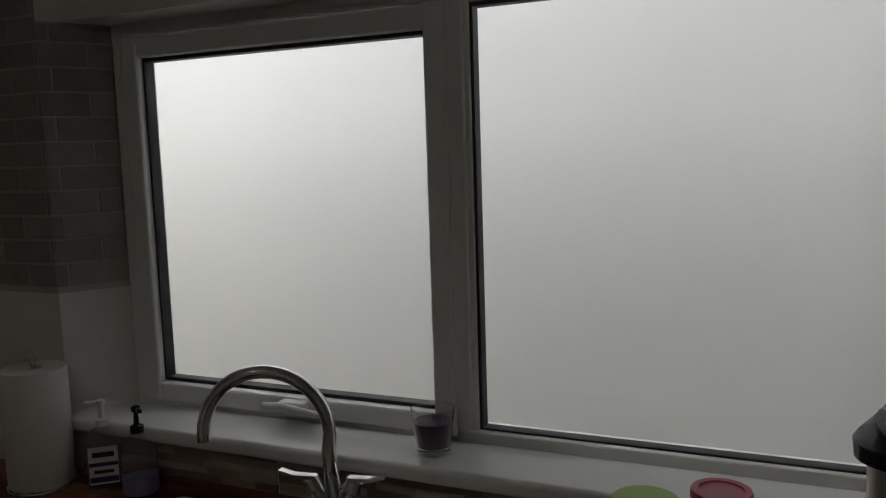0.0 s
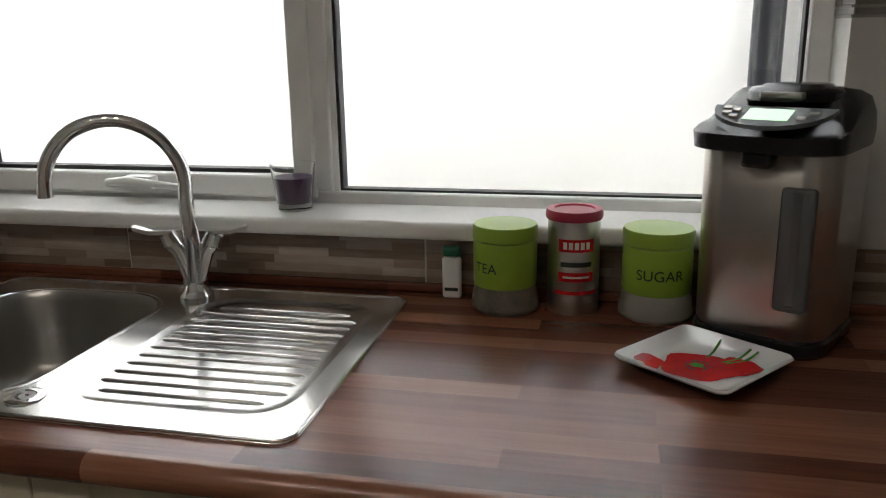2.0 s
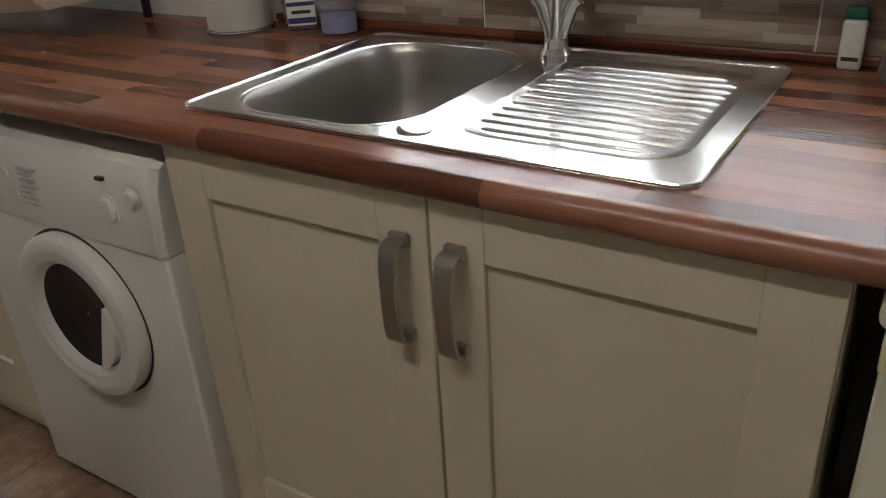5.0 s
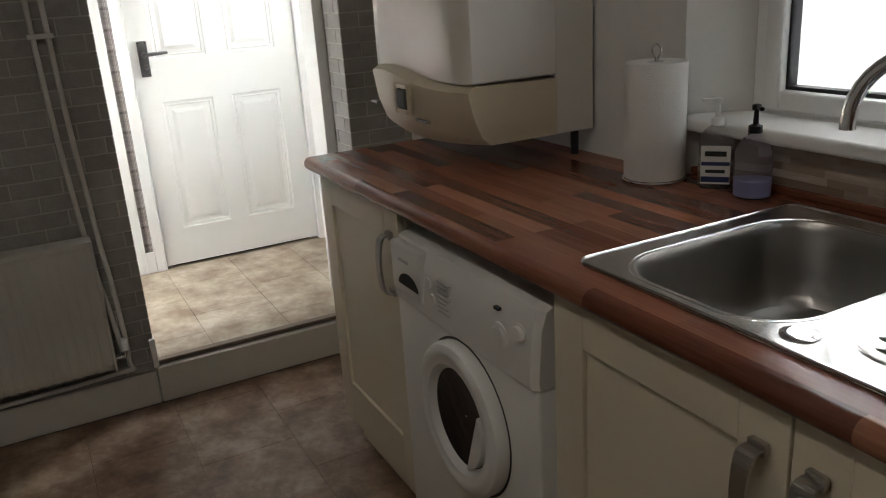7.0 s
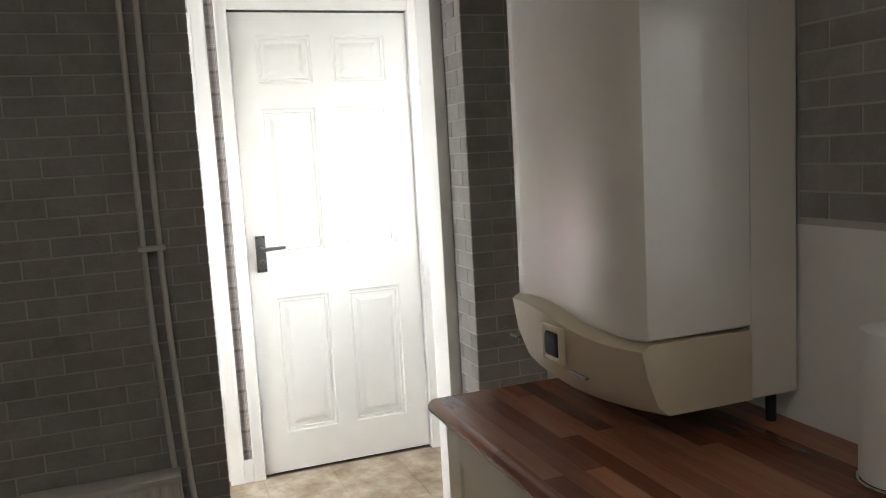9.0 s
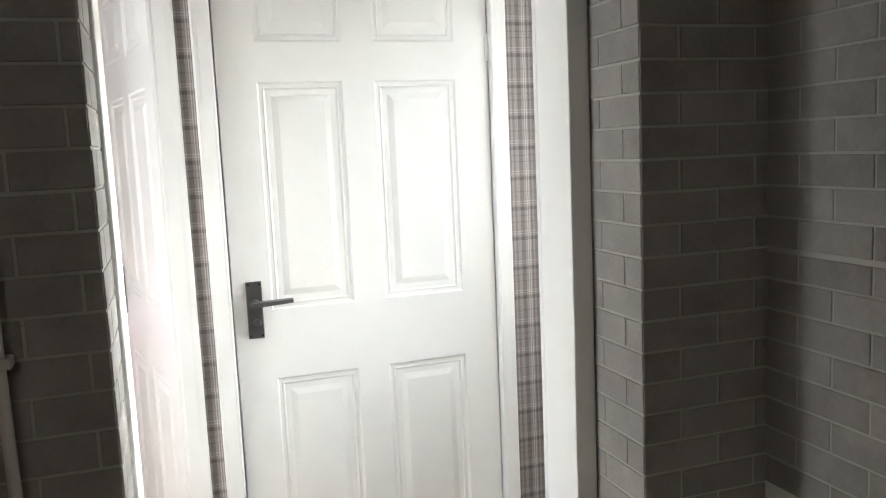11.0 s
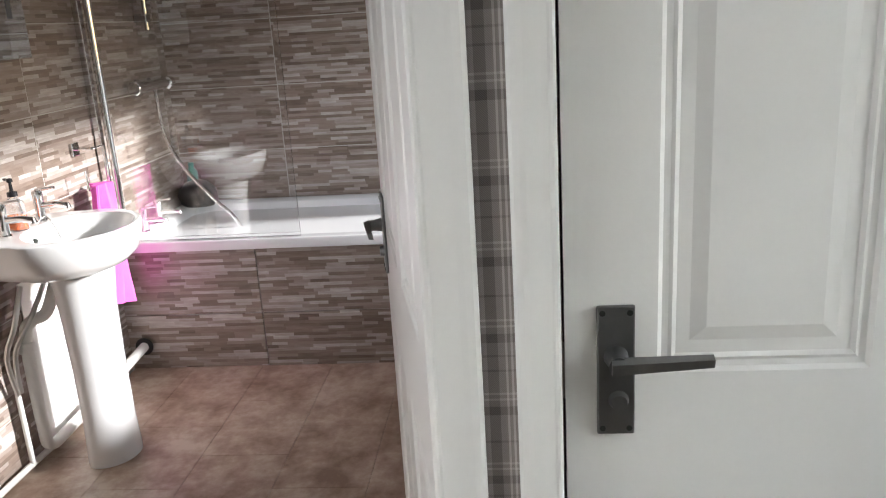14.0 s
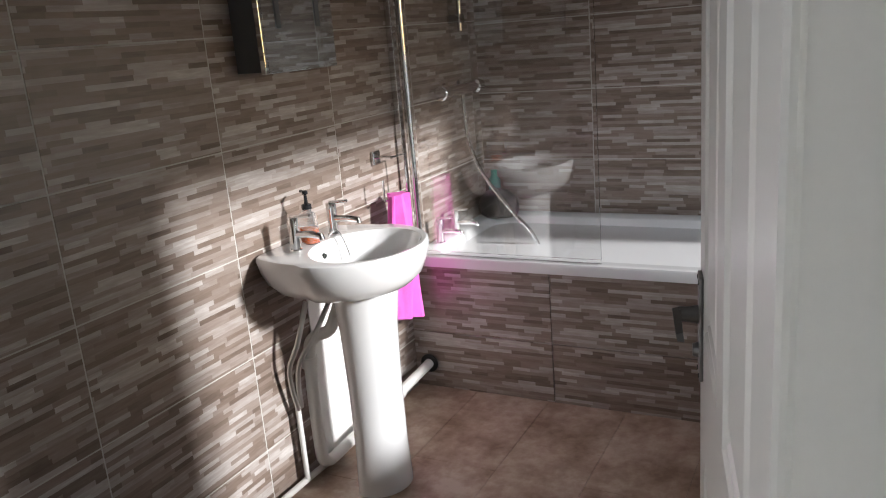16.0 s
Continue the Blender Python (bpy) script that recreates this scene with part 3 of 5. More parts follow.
def base_unit(x0, x1, label, doors, mid=None):
    u = thing("base_cabinet", ((x0 + x1) / 2, 1.1, 0), label, "cabinet", "base cabinets under the worktop")
    part("side_panel", box(x0, x0 + 0.018, 0.815, 1.38, 0.1, 0.878, 0.001), CREAM, u)
    part("side_panel", box(x1 - 0.018, x1, 0.815, 1.38, 0.1, 0.878, 0.001), CREAM, u)
    part("bottom", box(x0 + 0.018, x1 - 0.018, 0.83, 1.38, 0.1, 0.118), CREAM, u)
    part("back", box(x0 + 0.018, x1 - 0.018, 1.36, 1.38, 0.118, 0.74), CREAM, u)
    part("front_rail", box(x0 + 0.018, x1 - 0.018, 0.83, 0.86, 0.84, 0.878), CREAM, u)
    part("plinth", box(x0, x1, 0.845, 0.86, 0.0, 0.1), CREAM, u)
    for n in range(doors):
        a = x0 + (x1 - x0) * n / doors + 0.002
        b = x0 + (x1 - x0) * (n + 1) / doors - 0.002
        d = shaker_door(u, a, b, 0.105, 0.88, 0.795)
        hx = b - 0.04 if n == 0 else a + 0.04
        handle_bar(d, hx, 0.665, 0.818, 0.795)
    return u


base_unit(-1.243, -0.281, "cream shaker sink cabinet with two doors and bow handles", 2)
base_unit(-2.385, -1.862, "cream shaker end cabinet beside the washing machine", 1)
base_unit(0.36, 1.3, "cream shaker base cabinet beyond the fridge", 2)

# worktop with the sink's cut-out
HX0, HX1, HY0, HY1 = -1.225, -0.47, 0.86, 1.35
worktop = thing("worktop", (-0.5, 1.1, 0.88), "walnut block-effect laminate worktop with a rounded front edge", "worktop")


def nosed(x0, x1):
    prof = [(1.435, 0.882), (0.79, 0.882)] + [(0.79 - 0.019 * math.sin(radians(a)), 0.901 - 0.019 * math.cos(radians(a))) for a in range(20, 181, 20)] + [(1.435, 0.92)]
    return loft([[(x, y, z) for y, z in prof] for x in (x0, x1)])


bm = box(HX0, HX1, HY1, 1.435, 0.882, 0.92)
bm = loft([[(x, y, z) for y, z in [(HY0, 0.882), (0.79, 0.882)] + [(0.79 - 0.019 * math.sin(radians(a)), 0.901 - 0.019 * math.cos(radians(a))) for a in range(20, 181, 20)] + [(HY0, 0.92)]]
           for x in (HX0, HX1)], bm=bm)
bm = merge(bm, nosed(-2.44, HX0))
bm = merge(bm, nosed(HX1, 1.3))
bmesh.ops.remove_doubles(bm, verts=bm.verts, dist=0.0005)
part("top", bm, WOOD, worktop, smooth=True)
part("back_strip", box(SP, 1.3, 1.42, 1.434, 0.921, 0.937, 0.004), WOOD, worktop)

# ---- sink and tap ----
sink = thing("kitchen_sink", (-0.845, 1.1, 0.92), "stainless steel inset sink with a bowl and ribbed drainer", "sink")
ZS = 0.9245


def plate_with_holes(x0, x1, y0, y1, holes, z, r=0.03):
    """A flat sheet between an outer rounded outline and inner rounded holes, bridged by triangulation."""
    bm = bmesh.new()
    edges = []
    for loop in [rounded(x0, x1, y0, y1, r)] + holes:
        vs = [bm.verts.new((x, y, z)) for x, y in loop]
        edges += [bm.edges.new((vs[k], vs[(k + 1) % len(vs)])) for k in range(len(vs))]
    bmesh.ops.triangle_fill(bm, use_beauty=True, use_dissolve=False, edges=edges)
    return bm


BOWL = (-1.192, -0.862, 0.872, 1.316)
DRAIN = (-0.795, -0.486, 0.9, 1.325)
bm = plate_with_holes(-1.243, -0.452, 0.846, 1.372, [rounded(*BOWL, 0.1, 8), rounded(*DRAIN, 0.06, 8)], ZS, 0.025)
rim = [rounded(-1.243, -0.452, 0.846, 1.372, 0.025), rounded(-1.246, -0.449, 0.843, 1.375, 0.027)]
bm = loft([[(x, y, ZS) for x, y in rim[0]], [(x, y, 0.921) for x, y in rim[1]]], cap=False, bm=bm)
x0, x1, y0, y1 = DRAIN
bm = loft([[(x, y, z) for x, y in rounded(x0 + d, x1 - d, y0 + d, y1 - d, 0.06 - d * 0.6, 8)] for d, z in ((0, ZS), (0.004, ZS - 0.001), (0.012, ZS - 0.003), (0.02, ZS - 0.004), (0.024, ZS - 0.004))], cap=False, bm=bm)
flat = bmesh.new()
flat.faces.new([flat.verts.new((x, y, ZS - 0.004)) for x, y in rounded(x0 + 0.024, x1 - 0.024, y0 + 0.024, y1 - 0.024, 0.046, 8)])
bm = merge(bm, flat)
part("deck", bm, SINK, sink, smooth=True)
for loop, q in ((rounded(-1.2435, -0.4515, 0.8455, 1.3725, 0.025), 0.0032), (rounded(BOWL[0] - 0.008, BOWL[1] + 0.008, BOWL[2] - 0.008, BOWL[3] + 0.008, 0.108, 8), 0.0015)):
    part("rolled_rim", tube([(x, y, ZS - 0.0006) for x, y in loop + loop[:2]], q, 8), SINK, sink, smooth=True)
x0, x1, y0, y1 = BOWL
bm = loft([[(x, y, z) for x, y in rounded(x0 + d, x1 - d, y0 + d, y1 - d, max(0.1 - d * 0.5, 0.02), 8)] for d, z in
           ((0, ZS), (0.003, ZS - 0.004), (0.008, ZS - 0.02), (0.016, 0.83), (0.022, 0.79), (0.034, 0.772), (0.055, 0.766), (0.1, 0.764), (0.14, 0.763))], cap=False, bm=None)
flat = bmesh.new()
flat.faces.new([flat.verts.new((x, y, 0.763)) for x, y in rounded(x0 + 0.14, x1 - 0.14, y0 + 0.14, y1 - 0.14, 0.02, 8)])
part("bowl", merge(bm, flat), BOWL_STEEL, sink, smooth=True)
part("waste", lathe([(0.04, 0.0), (0.038, 0.004), (0.02, 0.002), (0.018, -0.004), (0.001, -0.004)], (-1.02, 1.1, 0.764)), CHROME, sink, smooth=True)
part("overflow_cap", lathe([(0.026, 0), (0.0255, 0.002), (0.019, 0.0042), (0.012, 0.003), (0.002, 0.0035)], (-0.838, 0.893, ZS)), CHROME, sink, smooth=True)
for k in range(12):
    y = 0.94 + 0.0306 * k
    inset = 0.02 if k in (0, 11) else 0
    part("rib", tube([(-0.785 + inset, y, ZS - 0.0085), (-0.775 + inset, y, ZS - 0.0052), (-0.515 - inset, y, ZS - 0.0052), (-0.505 - inset, y, ZS - 0.0085)], 0.0045, 12), SINK, sink, smooth=True)

tap = thing("kitchen_tap", (-0.828, 1.318, ZS), "chrome swan-neck mixer tap with two lever handles", "tap")
part("base", lathe([(0.03, 0), (0.03, 0.006), (0.025, 0.012), (0.022, 0.02), (0.021, 0.032)], (-0.828, 1.318, ZS)), CHROME, tap, smooth=True)
tx, ty = -0.828, 1.318
neck = [(tx, ty, 0.95), (tx + 0.004, ty - 0.004, 1.02), (tx + 0.002, ty - 0.01, 1.1)]
c = Vector((tx - 0.108, ty - 0.042, 1.128))
u = Vector((0.93, 0.36, 0)).normalized()
swan = neck + arc(c, 0.115, 0, 180, u, (0, 0, 1), 18) + [c - 0.115 * u + Vector((0, 0, -0.012))]
part("spout", tube(swan, [0.016, 0.0145, 0.0135] + [0.0125] * 20, 16), CHROME, tap, smooth=True)
for s in (-1, 1):
    d = Vector((0.93, 0.2, 0)).normalized() * s
    top = Vector((tx, ty, 0.945)) + d * 0.034 + Vector((0, 0, 0.078))
    part("valve_arm", tube([(tx, ty, 0.945), top - d * 0.01 - Vector((0, 0, 0.012)), top], [0.0145, 0.0145, 0.016], 16), CHROME, tap, smooth=True)
    cap = top + d * 0.008 + Vector((0, 0, 0.018))
    body = part("cap", tube([top, cap], [0.0175, 0.0155], 16), CHROME, tap, smooth=True)
    tip = cap + d * 0.058 + Vector((0, 0, 0.008))
    n = Vector((-d.y, d.x, 0)) * 0.008
    rings = [[p + n, p - n, p - n + Vector((0, 0, 0.007)), p + n + Vector((0, 0, 0.007))] for p in (cap - d * 0.012, cap + d * 0.03, tip)]
    part("lever", loft(rings), CHROME, body)

# ---- appliances ----
wm = thing("washing_machine", (-1.56, 1.1, 0), "white front-loading washing machine with a dark round door", "washing machine")
X0, X1, Y0 = -1.842, -1.262, 0.772
part("cabinet", box(X0, X1, Y0, 1.36, 0.03, 0.685, 0.008, 3), APPL, wm, smooth=True)
prof = [(1.36, 0.686), (Y0 - 0.004, 0.686), (Y0 - 0.008, 0.70), (Y0, 0.80), (Y0 + 0.012, 0.838), (Y0 + 0.05, 0.852), (1.36, 0.852)]
rings = []
for x, s in ((X0, 0.012), (X0 + 0.012, 0), (X1 - 0.012, 0), (X1, 0.012)):
    rings.append([(x, y + (s if k in (1, 2, 3, 4) else 0), z - (s * 0.4 if k > 3 else 0)) for k, (y, z) in enumerate(prof)])
part("control_panel", loft(rings), APPL, wm, smooth=True)
for fx in (X0 + 0.04, X1 - 0.04):
    part("foot", lathe([(0.018, 0), (0.018, 0.03)], (fx, Y0 + 0.05, 0), 16), BLACK, wm)
    part("foot", lathe([(0.018, 0), (0.018, 0.03)], (fx, 1.3, 0), 16), BLACK, wm)
drawer = part("detergent_drawer", box(X0 + 0.008, X0 + 0.155, Y0 - 0.012, Y0 + 0.02, 0.713, 0.83, 0.006, 3), APPL, wm, smooth=True)
# flat black half-moon on the drawer's face paints the shade of its finger grip
part("recess", prism([(X0 + 0.045 + 0.05 * (1 - math.cos(math.pi * k / 12)), 0.735 + 0.032 * math.sin(math.pi * k / 12)) for k in range(13)], 0, 0.001), RUBBER, drawer, "flat black half-moon for the shaded finger grip").data.transform(
    Matrix(((1, 0, 0, 0), (0, 0, 1, Y0 - 0.0135 - 1.1), (0, 1, 0, 0), (0, 0, 0, 1))) @ Matrix.Translation((0, 1.1, 0)))
part("brand_bar", box(X0 + 0.05, X0 + 0.1, Y0 - 0.0135, Y0 - 0.011, 0.79, 0.797), PRINT, drawer)


def front_ring(cx, cz, y, profile, seg=48):
    """Turned shape with its axis along y: profile of (radius, out towards the room)."""
    return loft([[(cx + r * math.cos(2 * math.pi * k / seg), y - out, cz + r * math.sin(2 * math.pi * k / seg)) for k in range(seg)] for r, out in profile], cap=False)


CX, CZ = -1.53, 0.51
# thin black ring draws the shade in the gap round the porthole door
part("door_gap", front_ring(CX, CZ, Y0, [(0.174, 0.0005), (0.168, 0.0008), (0.162, 0.002)]), RUBBER, wm, "thin black ring for the shaded gap round the door")
port = part("porthole_door", front_ring(CX, CZ, Y0, [(0.168, 0.0), (0.169, 0.016), (0.163, 0.028), (0.15, 0.034), (0.138, 0.032), (0.134, 0.029), (0.122, 0.029), (0.112, 0.02), (0.106, 0.004)]), APPL, wm, smooth=True)
part("door_glass", loft([[(CX + r * math.cos(2 * math.pi * k / 40), Y0 - o, CZ + r * math.sin(2 * math.pi * k / 40)) for k in range(40)] for r, o in ((0.109, 0.014), (0.08, 0.007), (0.04, 0.003), (0.002, 0.002))], cap=False), DARKGLASS, port, "dark porthole glass", True)
pull = prism([(0.107 * math.cos(radians(a)), 0.107 * math.sin(radians(a))) for a in range(-48, 49, 8)], 0.006, 0.03)
bmesh.ops.transform(pull, matrix=Matrix(((1, 0, 0, CX), (0, 0, -1, Y0), (0, 1, 0, CZ), (0, 0, 0, 1))) @ Matrix.Rotation(radians(-20), 4, "Z"), verts=pull.verts)
part("door_pull", pull, APPL, port)
for nm, x, z, r in (("programme_dial", -1.372, 0.757, 0.021), ("start_button", -1.305, 0.787, 0.0145)):
    part(nm, front_ring(x, z, Y0 - 0.004, [(r * 1.25, 0), (r * 1.2, 0.003), (r, 0.003), (r * 0.97, 0.008), (r * 0.85, 0.01), (0.001, 0.01)]), APPL, wm, smooth=True)
part("indicator", box(-1.388, -1.372, Y0 - 0.0075, Y0, 0.806, 0.812), BLACK, wm)
for x in (-1.655, -1.64):
    part("option_button", front_ring(x, 0.775 if x < -1.65 else 0.742, Y0 - 0.006, [(0.012, 0), (0.011, 0.004), (0.001, 0.005)], 20), APPL, wm, smooth=True)
for k in range(7):
    part("print_line", box(-1.615, -1.565 - 0.008 * (k % 3), Y0 - 0.0082, Y0 - 0.002, 0.724 + 0.011 * k, 0.7265 + 0.011 * k), PRINT, wm)
setting("filler_panel", boxes((-1.262, -1.2555, 0.86, 1.36, 0, 0.87), (-1.861, -1.852, 0.86, 1.36, 0, 0.87)), CREAM, "cream panels either side of the machine", "panel")

fr = thing("fridge", (0.05, 1.1, 0), "white under-counter fridge with a yellowed handle strip", "fridge")
X0, X1 = -0.247, 0.325
part("body", box(X0, X1, 0.83, 1.37, 0.02, 0.84, 0.006), FRIDGE, fr)
part("lid", box(X0 - 0.01, X1 + 0.01, 0.775, 1.37, 0.843, 0.872, 0.011, 4), FRIDGE, fr, smooth=True)
fd = part("door", box(X0, X1, 0.772, 0.826, 0.05, 0.802, 0.008, 3), FRIDGE, fr, smooth=True)
rings = []
for k in range(25):
    u = k / 24
    sag = 0.007 * math.sin(math.pi * u) ** 1.5
    rings.append([(X0 + 0.024 + (X1 - X0 - 0.048) * u, y, z) for y, z in ((0.81, 0.8), (0.81, 0.828 - sag), (0.798, 0.83 - sag), (0.774, 0.83 - sag), (0.768, 0.827 - sag), (0.766, 0.812 - sag * 0.3), (0.769, 0.8))])
strip = part("handle_strip", loft(rings), YELLOWED, fd, "yellowed plastic grip strip", True)
part("grip_recess", box(X0 + 0.024, X1 - 0.024, 0.812, 0.826, 0.802, 0.838), YELLOWED, fd)
for k in range(7):
    part("badge", box(-0.029 + 0.0062 * k, -0.0245 + 0.0062 * k, 0.7638, 0.768, 0.8105, 0.8195, 0.0005), INK, strip, "small dark maker's badge")
for x0, x1 in ((X0 - 0.002, X0 + 0.022), (X1 - 0.022, X1 + 0.002)):
    part("hinge_cap", box(x0, x1, 0.768, 0.826, 0.802, 0.834, 0.004, 3), YELLOWED, fd, smooth=True)

boiler = thing("wall_boiler", (-2.16, 1.41, 0.985), "cream-white wall-hung boiler with a curved lower cover", "boiler")
bx0, bx1 = -2.44, -1.885
out = [(bx1, 1.27), (bx1, 1.03), (bx1 - 0.02, 1.012), (bx1 - 0.06, 1.008), (bx0 + 0.08, 1.008), (bx0 + 0.035, 1.016), (bx0 + 0.008, 1.045), (bx0, 1.09), (bx0, 1.27)]
part("front_cover", prism(out, 1.142, 1.95, 0.004), BOILER, boiler, smooth=True)
part("back_case", box(bx0 + 0.004, bx1 - 0.004, 1.272, 1.392, 0.99, 1.95, 0.004), BOILER, boiler)
rings = []
n = 17
for k in range(n):
    u = k / (n - 1)
    x = bx0 - 0.004 + (bx1 - bx0 + 0.006) * u
    bulge = 0.045 * math.sin(math.pi * min(1, u * 1.02)) ** 0.7
    top = 1.137 + 0.035 * max(0, math.cos((u - 0.28) * 2.6)) ** 2 * (1 if u < 0.88 else 0.1)
    fy = 1.014 - bulge
    low = 0.992 - 0.012 * math.sin(math.pi * u)
    rings.append([(x, 1.27, top - 0.004), (x, fy + 0.02, top), (x, fy, top - 0.012), (x, fy + 0.012, 1.07), (x, fy + 0.035, low + 0.02), (x, fy + 0.06, low), (x, 1.27, low)])
cover = part("lower_cover", loft(rings), BOILER_BASE, boiler, "yellowed cream lower cover", True)
part("control_window", box(-2.182, -2.117, 0.96, 0.98, 1.065, 1.122, 0.012, 3), RUBBER, cover, "dark control window")
part("control_surround", picture_frame(-2.194, -2.105, 1.053, 1.134, 0.014, 0.962, 0.976, 0.005), BOILER_BASE, cover)
part("brand_bar", box(-2.41, -2.37, 0.987, 1.0, 1.058, 1.064), PEWTER, cover)
part("brand_bar", box(-2.1, -2.03, 0.9765, 0.985, 1.04, 1.045), PEWTER, cover)
for x in (-1.93,):
    part("pipe_stub", tube([(x, 1.36, 0.921), (x, 1.36, 1.0)], 0.011, 12), BLACK, boiler, smooth=True)

# ---- things on worktop and sill ----
def canister(at, r, words, stuffing, material, turn):
    c = thing("storage_jar", at, f"lime green and glass storage jar marked {words}", "storage jar", "storage jars on the worktop")
    part("glass_base", lathe([(r * 0.95, 0), (r * 1.06, 0.005), (r * 1.08, 0.014), (r * 1.02, 0.034), (r * 0.95, 0.05), (r * 0.95, 0.056)]), CLEAR, c, smooth=True, local=True)
    part("contents", lathe([(r * 0.92, 0.003), (r * 1.02, 0.008), (r * 1.03, 0.016), (r * 0.97, 0.034), (r * 0.9, 0.047), (r * 0.4, 0.05)]), material, c, stuffing, True, True)
    sleeve = part("sleeve", lathe([(r * 0.985, 0.046), (r, 0.05), (r, 0.118), (r * 0.96, 0.122)]), GREEN, c, smooth=True, local=True)
    part("lettering", wrapped(lettering(words, 0.024), r, turn, 0.08), INK, sleeve, local=True)
    part("lid", lathe([(r * 0.92, 0.121), (r * 1.02, 0.124), (r * 1.02, 0.144), (r * 0.98, 0.148), (r * 0.2, 0.15)]), GREEN, c, smooth=True, local=True)
    return c


canister((-0.279, 1.365, 0.92), 0.053, "TEA", "loose tea bags", TEABAG, -30)
canister((-0.032, 1.37, 0.92), 0.0555, "SUGAR", "white sugar", SUGAR, 3)
r = 0.043
tin = thing("coffee_tin", (-0.167, 1.382, 0.92), "steel coffee tin with red bands and a red lid", "coffee tin")
part("body", lathe([(r * 0.97, 0), (r, 0.003), (r, 0.03), (r * 0.97, 0.034), (r, 0.038), (r, 0.158), (r * 0.98, 0.16)]), STEEL, tin, smooth=True, local=True)
part("lid", lathe([(r * 1.06, 0.157), (r * 1.09, 0.16), (r * 1.09, 0.168), (r * 1.04, 0.173), (r * 0.8, 0.173), (r * 0.76, 0.17), (r * 0.1, 0.17)]), RED, tin, smooth=True, local=True)
for z0, z1, wide, m in ((0.108, 0.129, 0.06, RED_PRINT), (0.058, 0.074, 0.06, RED_PRINT), (0.036, 0.042, 0.075, RED_PRINT)):
    part("printed_band", label_patch(r, 10, wide, z0, z1), m, tin, local=True)
for k in range(5):
    part("printed_mark", label_patch(r + 0.0004, 10 + 12.5 * (k - 2), 0.0065, 0.1125, 0.1245, 3), PALE, tin, "pale maker's mark", local=True)
part("printed_mark", label_patch(r, 10, 0.052, 0.083, 0.091), INK, tin, local=True)
part("printed_mark", label_patch(r + 0.0004, 10, 0.044, 0.064, 0.0675), PALE, tin, local=True)
tubby = thing("sweetener_tube", (-0.379, 1.405, 0.92), "small white dispenser tube with a dark green top", "dispenser")
part("body", box(-0.017, 0.017, -0.008, 0.008, 0, 0.075, 0.006, 3), UPVC, tubby, smooth=True, local=True)
part("cap", box(-0.0165, 0.0165, -0.0078, 0.0078, 0.0752, 0.095, 0.006, 3), GREENDARK, tubby, smooth=True, local=True)
part("print_line", box(-0.012, 0.012, -0.0088, -0.0081, 0.014, 0.02), INK, tubby, local=True)

dish = thing("poppy_dish", (0.024, 1.15, 0.92), "square white china dish painted with red poppies", "dish", rz=-38)
a = 0.089


def sq(s, z, r):
    return [(x, y, z) for x, y in rounded(-s, s, -s, s, r, 5)]


part("china", loft([sq(0.052, 0.0, 0.02), sq(0.058, 0.001, 0.02), sq(a - 0.003, 0.016, 0.016), sq(a, 0.02, 0.016), sq(a - 0.0015, 0.0225, 0.016), sq(a - 0.004, 0.0215, 0.015), sq(0.07, 0.0105, 0.02), sq(0.058, 0.006, 0.02)]), CERAMIC, dish, smooth=True, local=True)


def blob(cx, cy, r, lift, lumps, seed, n=28):
    """A ragged painted patch that lies on the dish's well and sloping rim."""
    rnd = random.Random(seed)
    ph = [rnd.uniform(0, 6.3) for _ in range(3)]
    bm = bmesh.new()

    def on_dish(x, y):
        return bm.verts.new((x, y, 0.0064 + lift + 0.41 * max(0.0, max(abs(x), abs(y)) - 0.059)))

    loops = []
    for f in (0.35, 0.7, 1.0):
        loops.append([on_dish(cx + f * r * (1 + lumps * (math.sin(3 * t + ph[0]) + 0.5 * math.sin(7 * t + ph[1]))) * math.cos(t),
                              cy + f * r * (1 + lumps * (math.sin(2 * t + ph[2]) + 0.5 * math.sin(5 * t + ph[0]))) * math.sin(t)) for t in [2 * math.pi * k / n for k in range(n)]])
    bm.faces.new(loops[0])
    for a_, b_ in zip(loops, loops[1:]):
        for k in range(n):
            bm.faces.new((a_[k], a_[(k + 1) % n], b_[(k + 1) % n], b_[k]))
    return bm


part("petals", merge(blob(0.0, -0.008, 0.05, 0.0004, 0.09, 2), blob(0.036, 0.03, 0.032, 0.0007, 0.1, 3)), RED_PRINT, dish, "painted red poppy", local=True)
part("petals", blob(-0.056, -0.048, 0.023, 0.0006, 0.1, 5), RED_PRINT, dish, "painted red poppy", local=True)
for n_ in range(16):
    t = n_ * 2.4
    part("speck", blob(-0.004 + (0.012 + 0.006 * (n_ % 3) / 2) * math.cos(t), -0.006 + 0.016 * math.sin(t), 0.0022, 0.0012, 0.1, n_, 8), INK, dish, local=True)
part("heart", blob(-0.004, -0.006, 0.009, 0.0014, 0.15, 9), STEM, dish, local=True)
for x, y in ((-0.022, 0.08), (0.026, 0.078), (0.038, 0.077)):
    part("stem", tube(smooth_path([(x * 0.5, 0.028, 0.0066), (x * 0.8, 0.055, 0.0068), (x, y, 0.0165)], 5), 0.0018, 6), STEM, dish, "painted green stem", local=True)

air = thing("hot_water_dispenser", (0.138, 1.318, 0.92), "steel and black electric hot water dispenser", "hot water dispenser", rz=-28)


def tank(s, z, r=0.045, sx=1.0):
    return [(x * sx, y, z) for x, y in rounded(-s, s, -s, s, r, 7)]


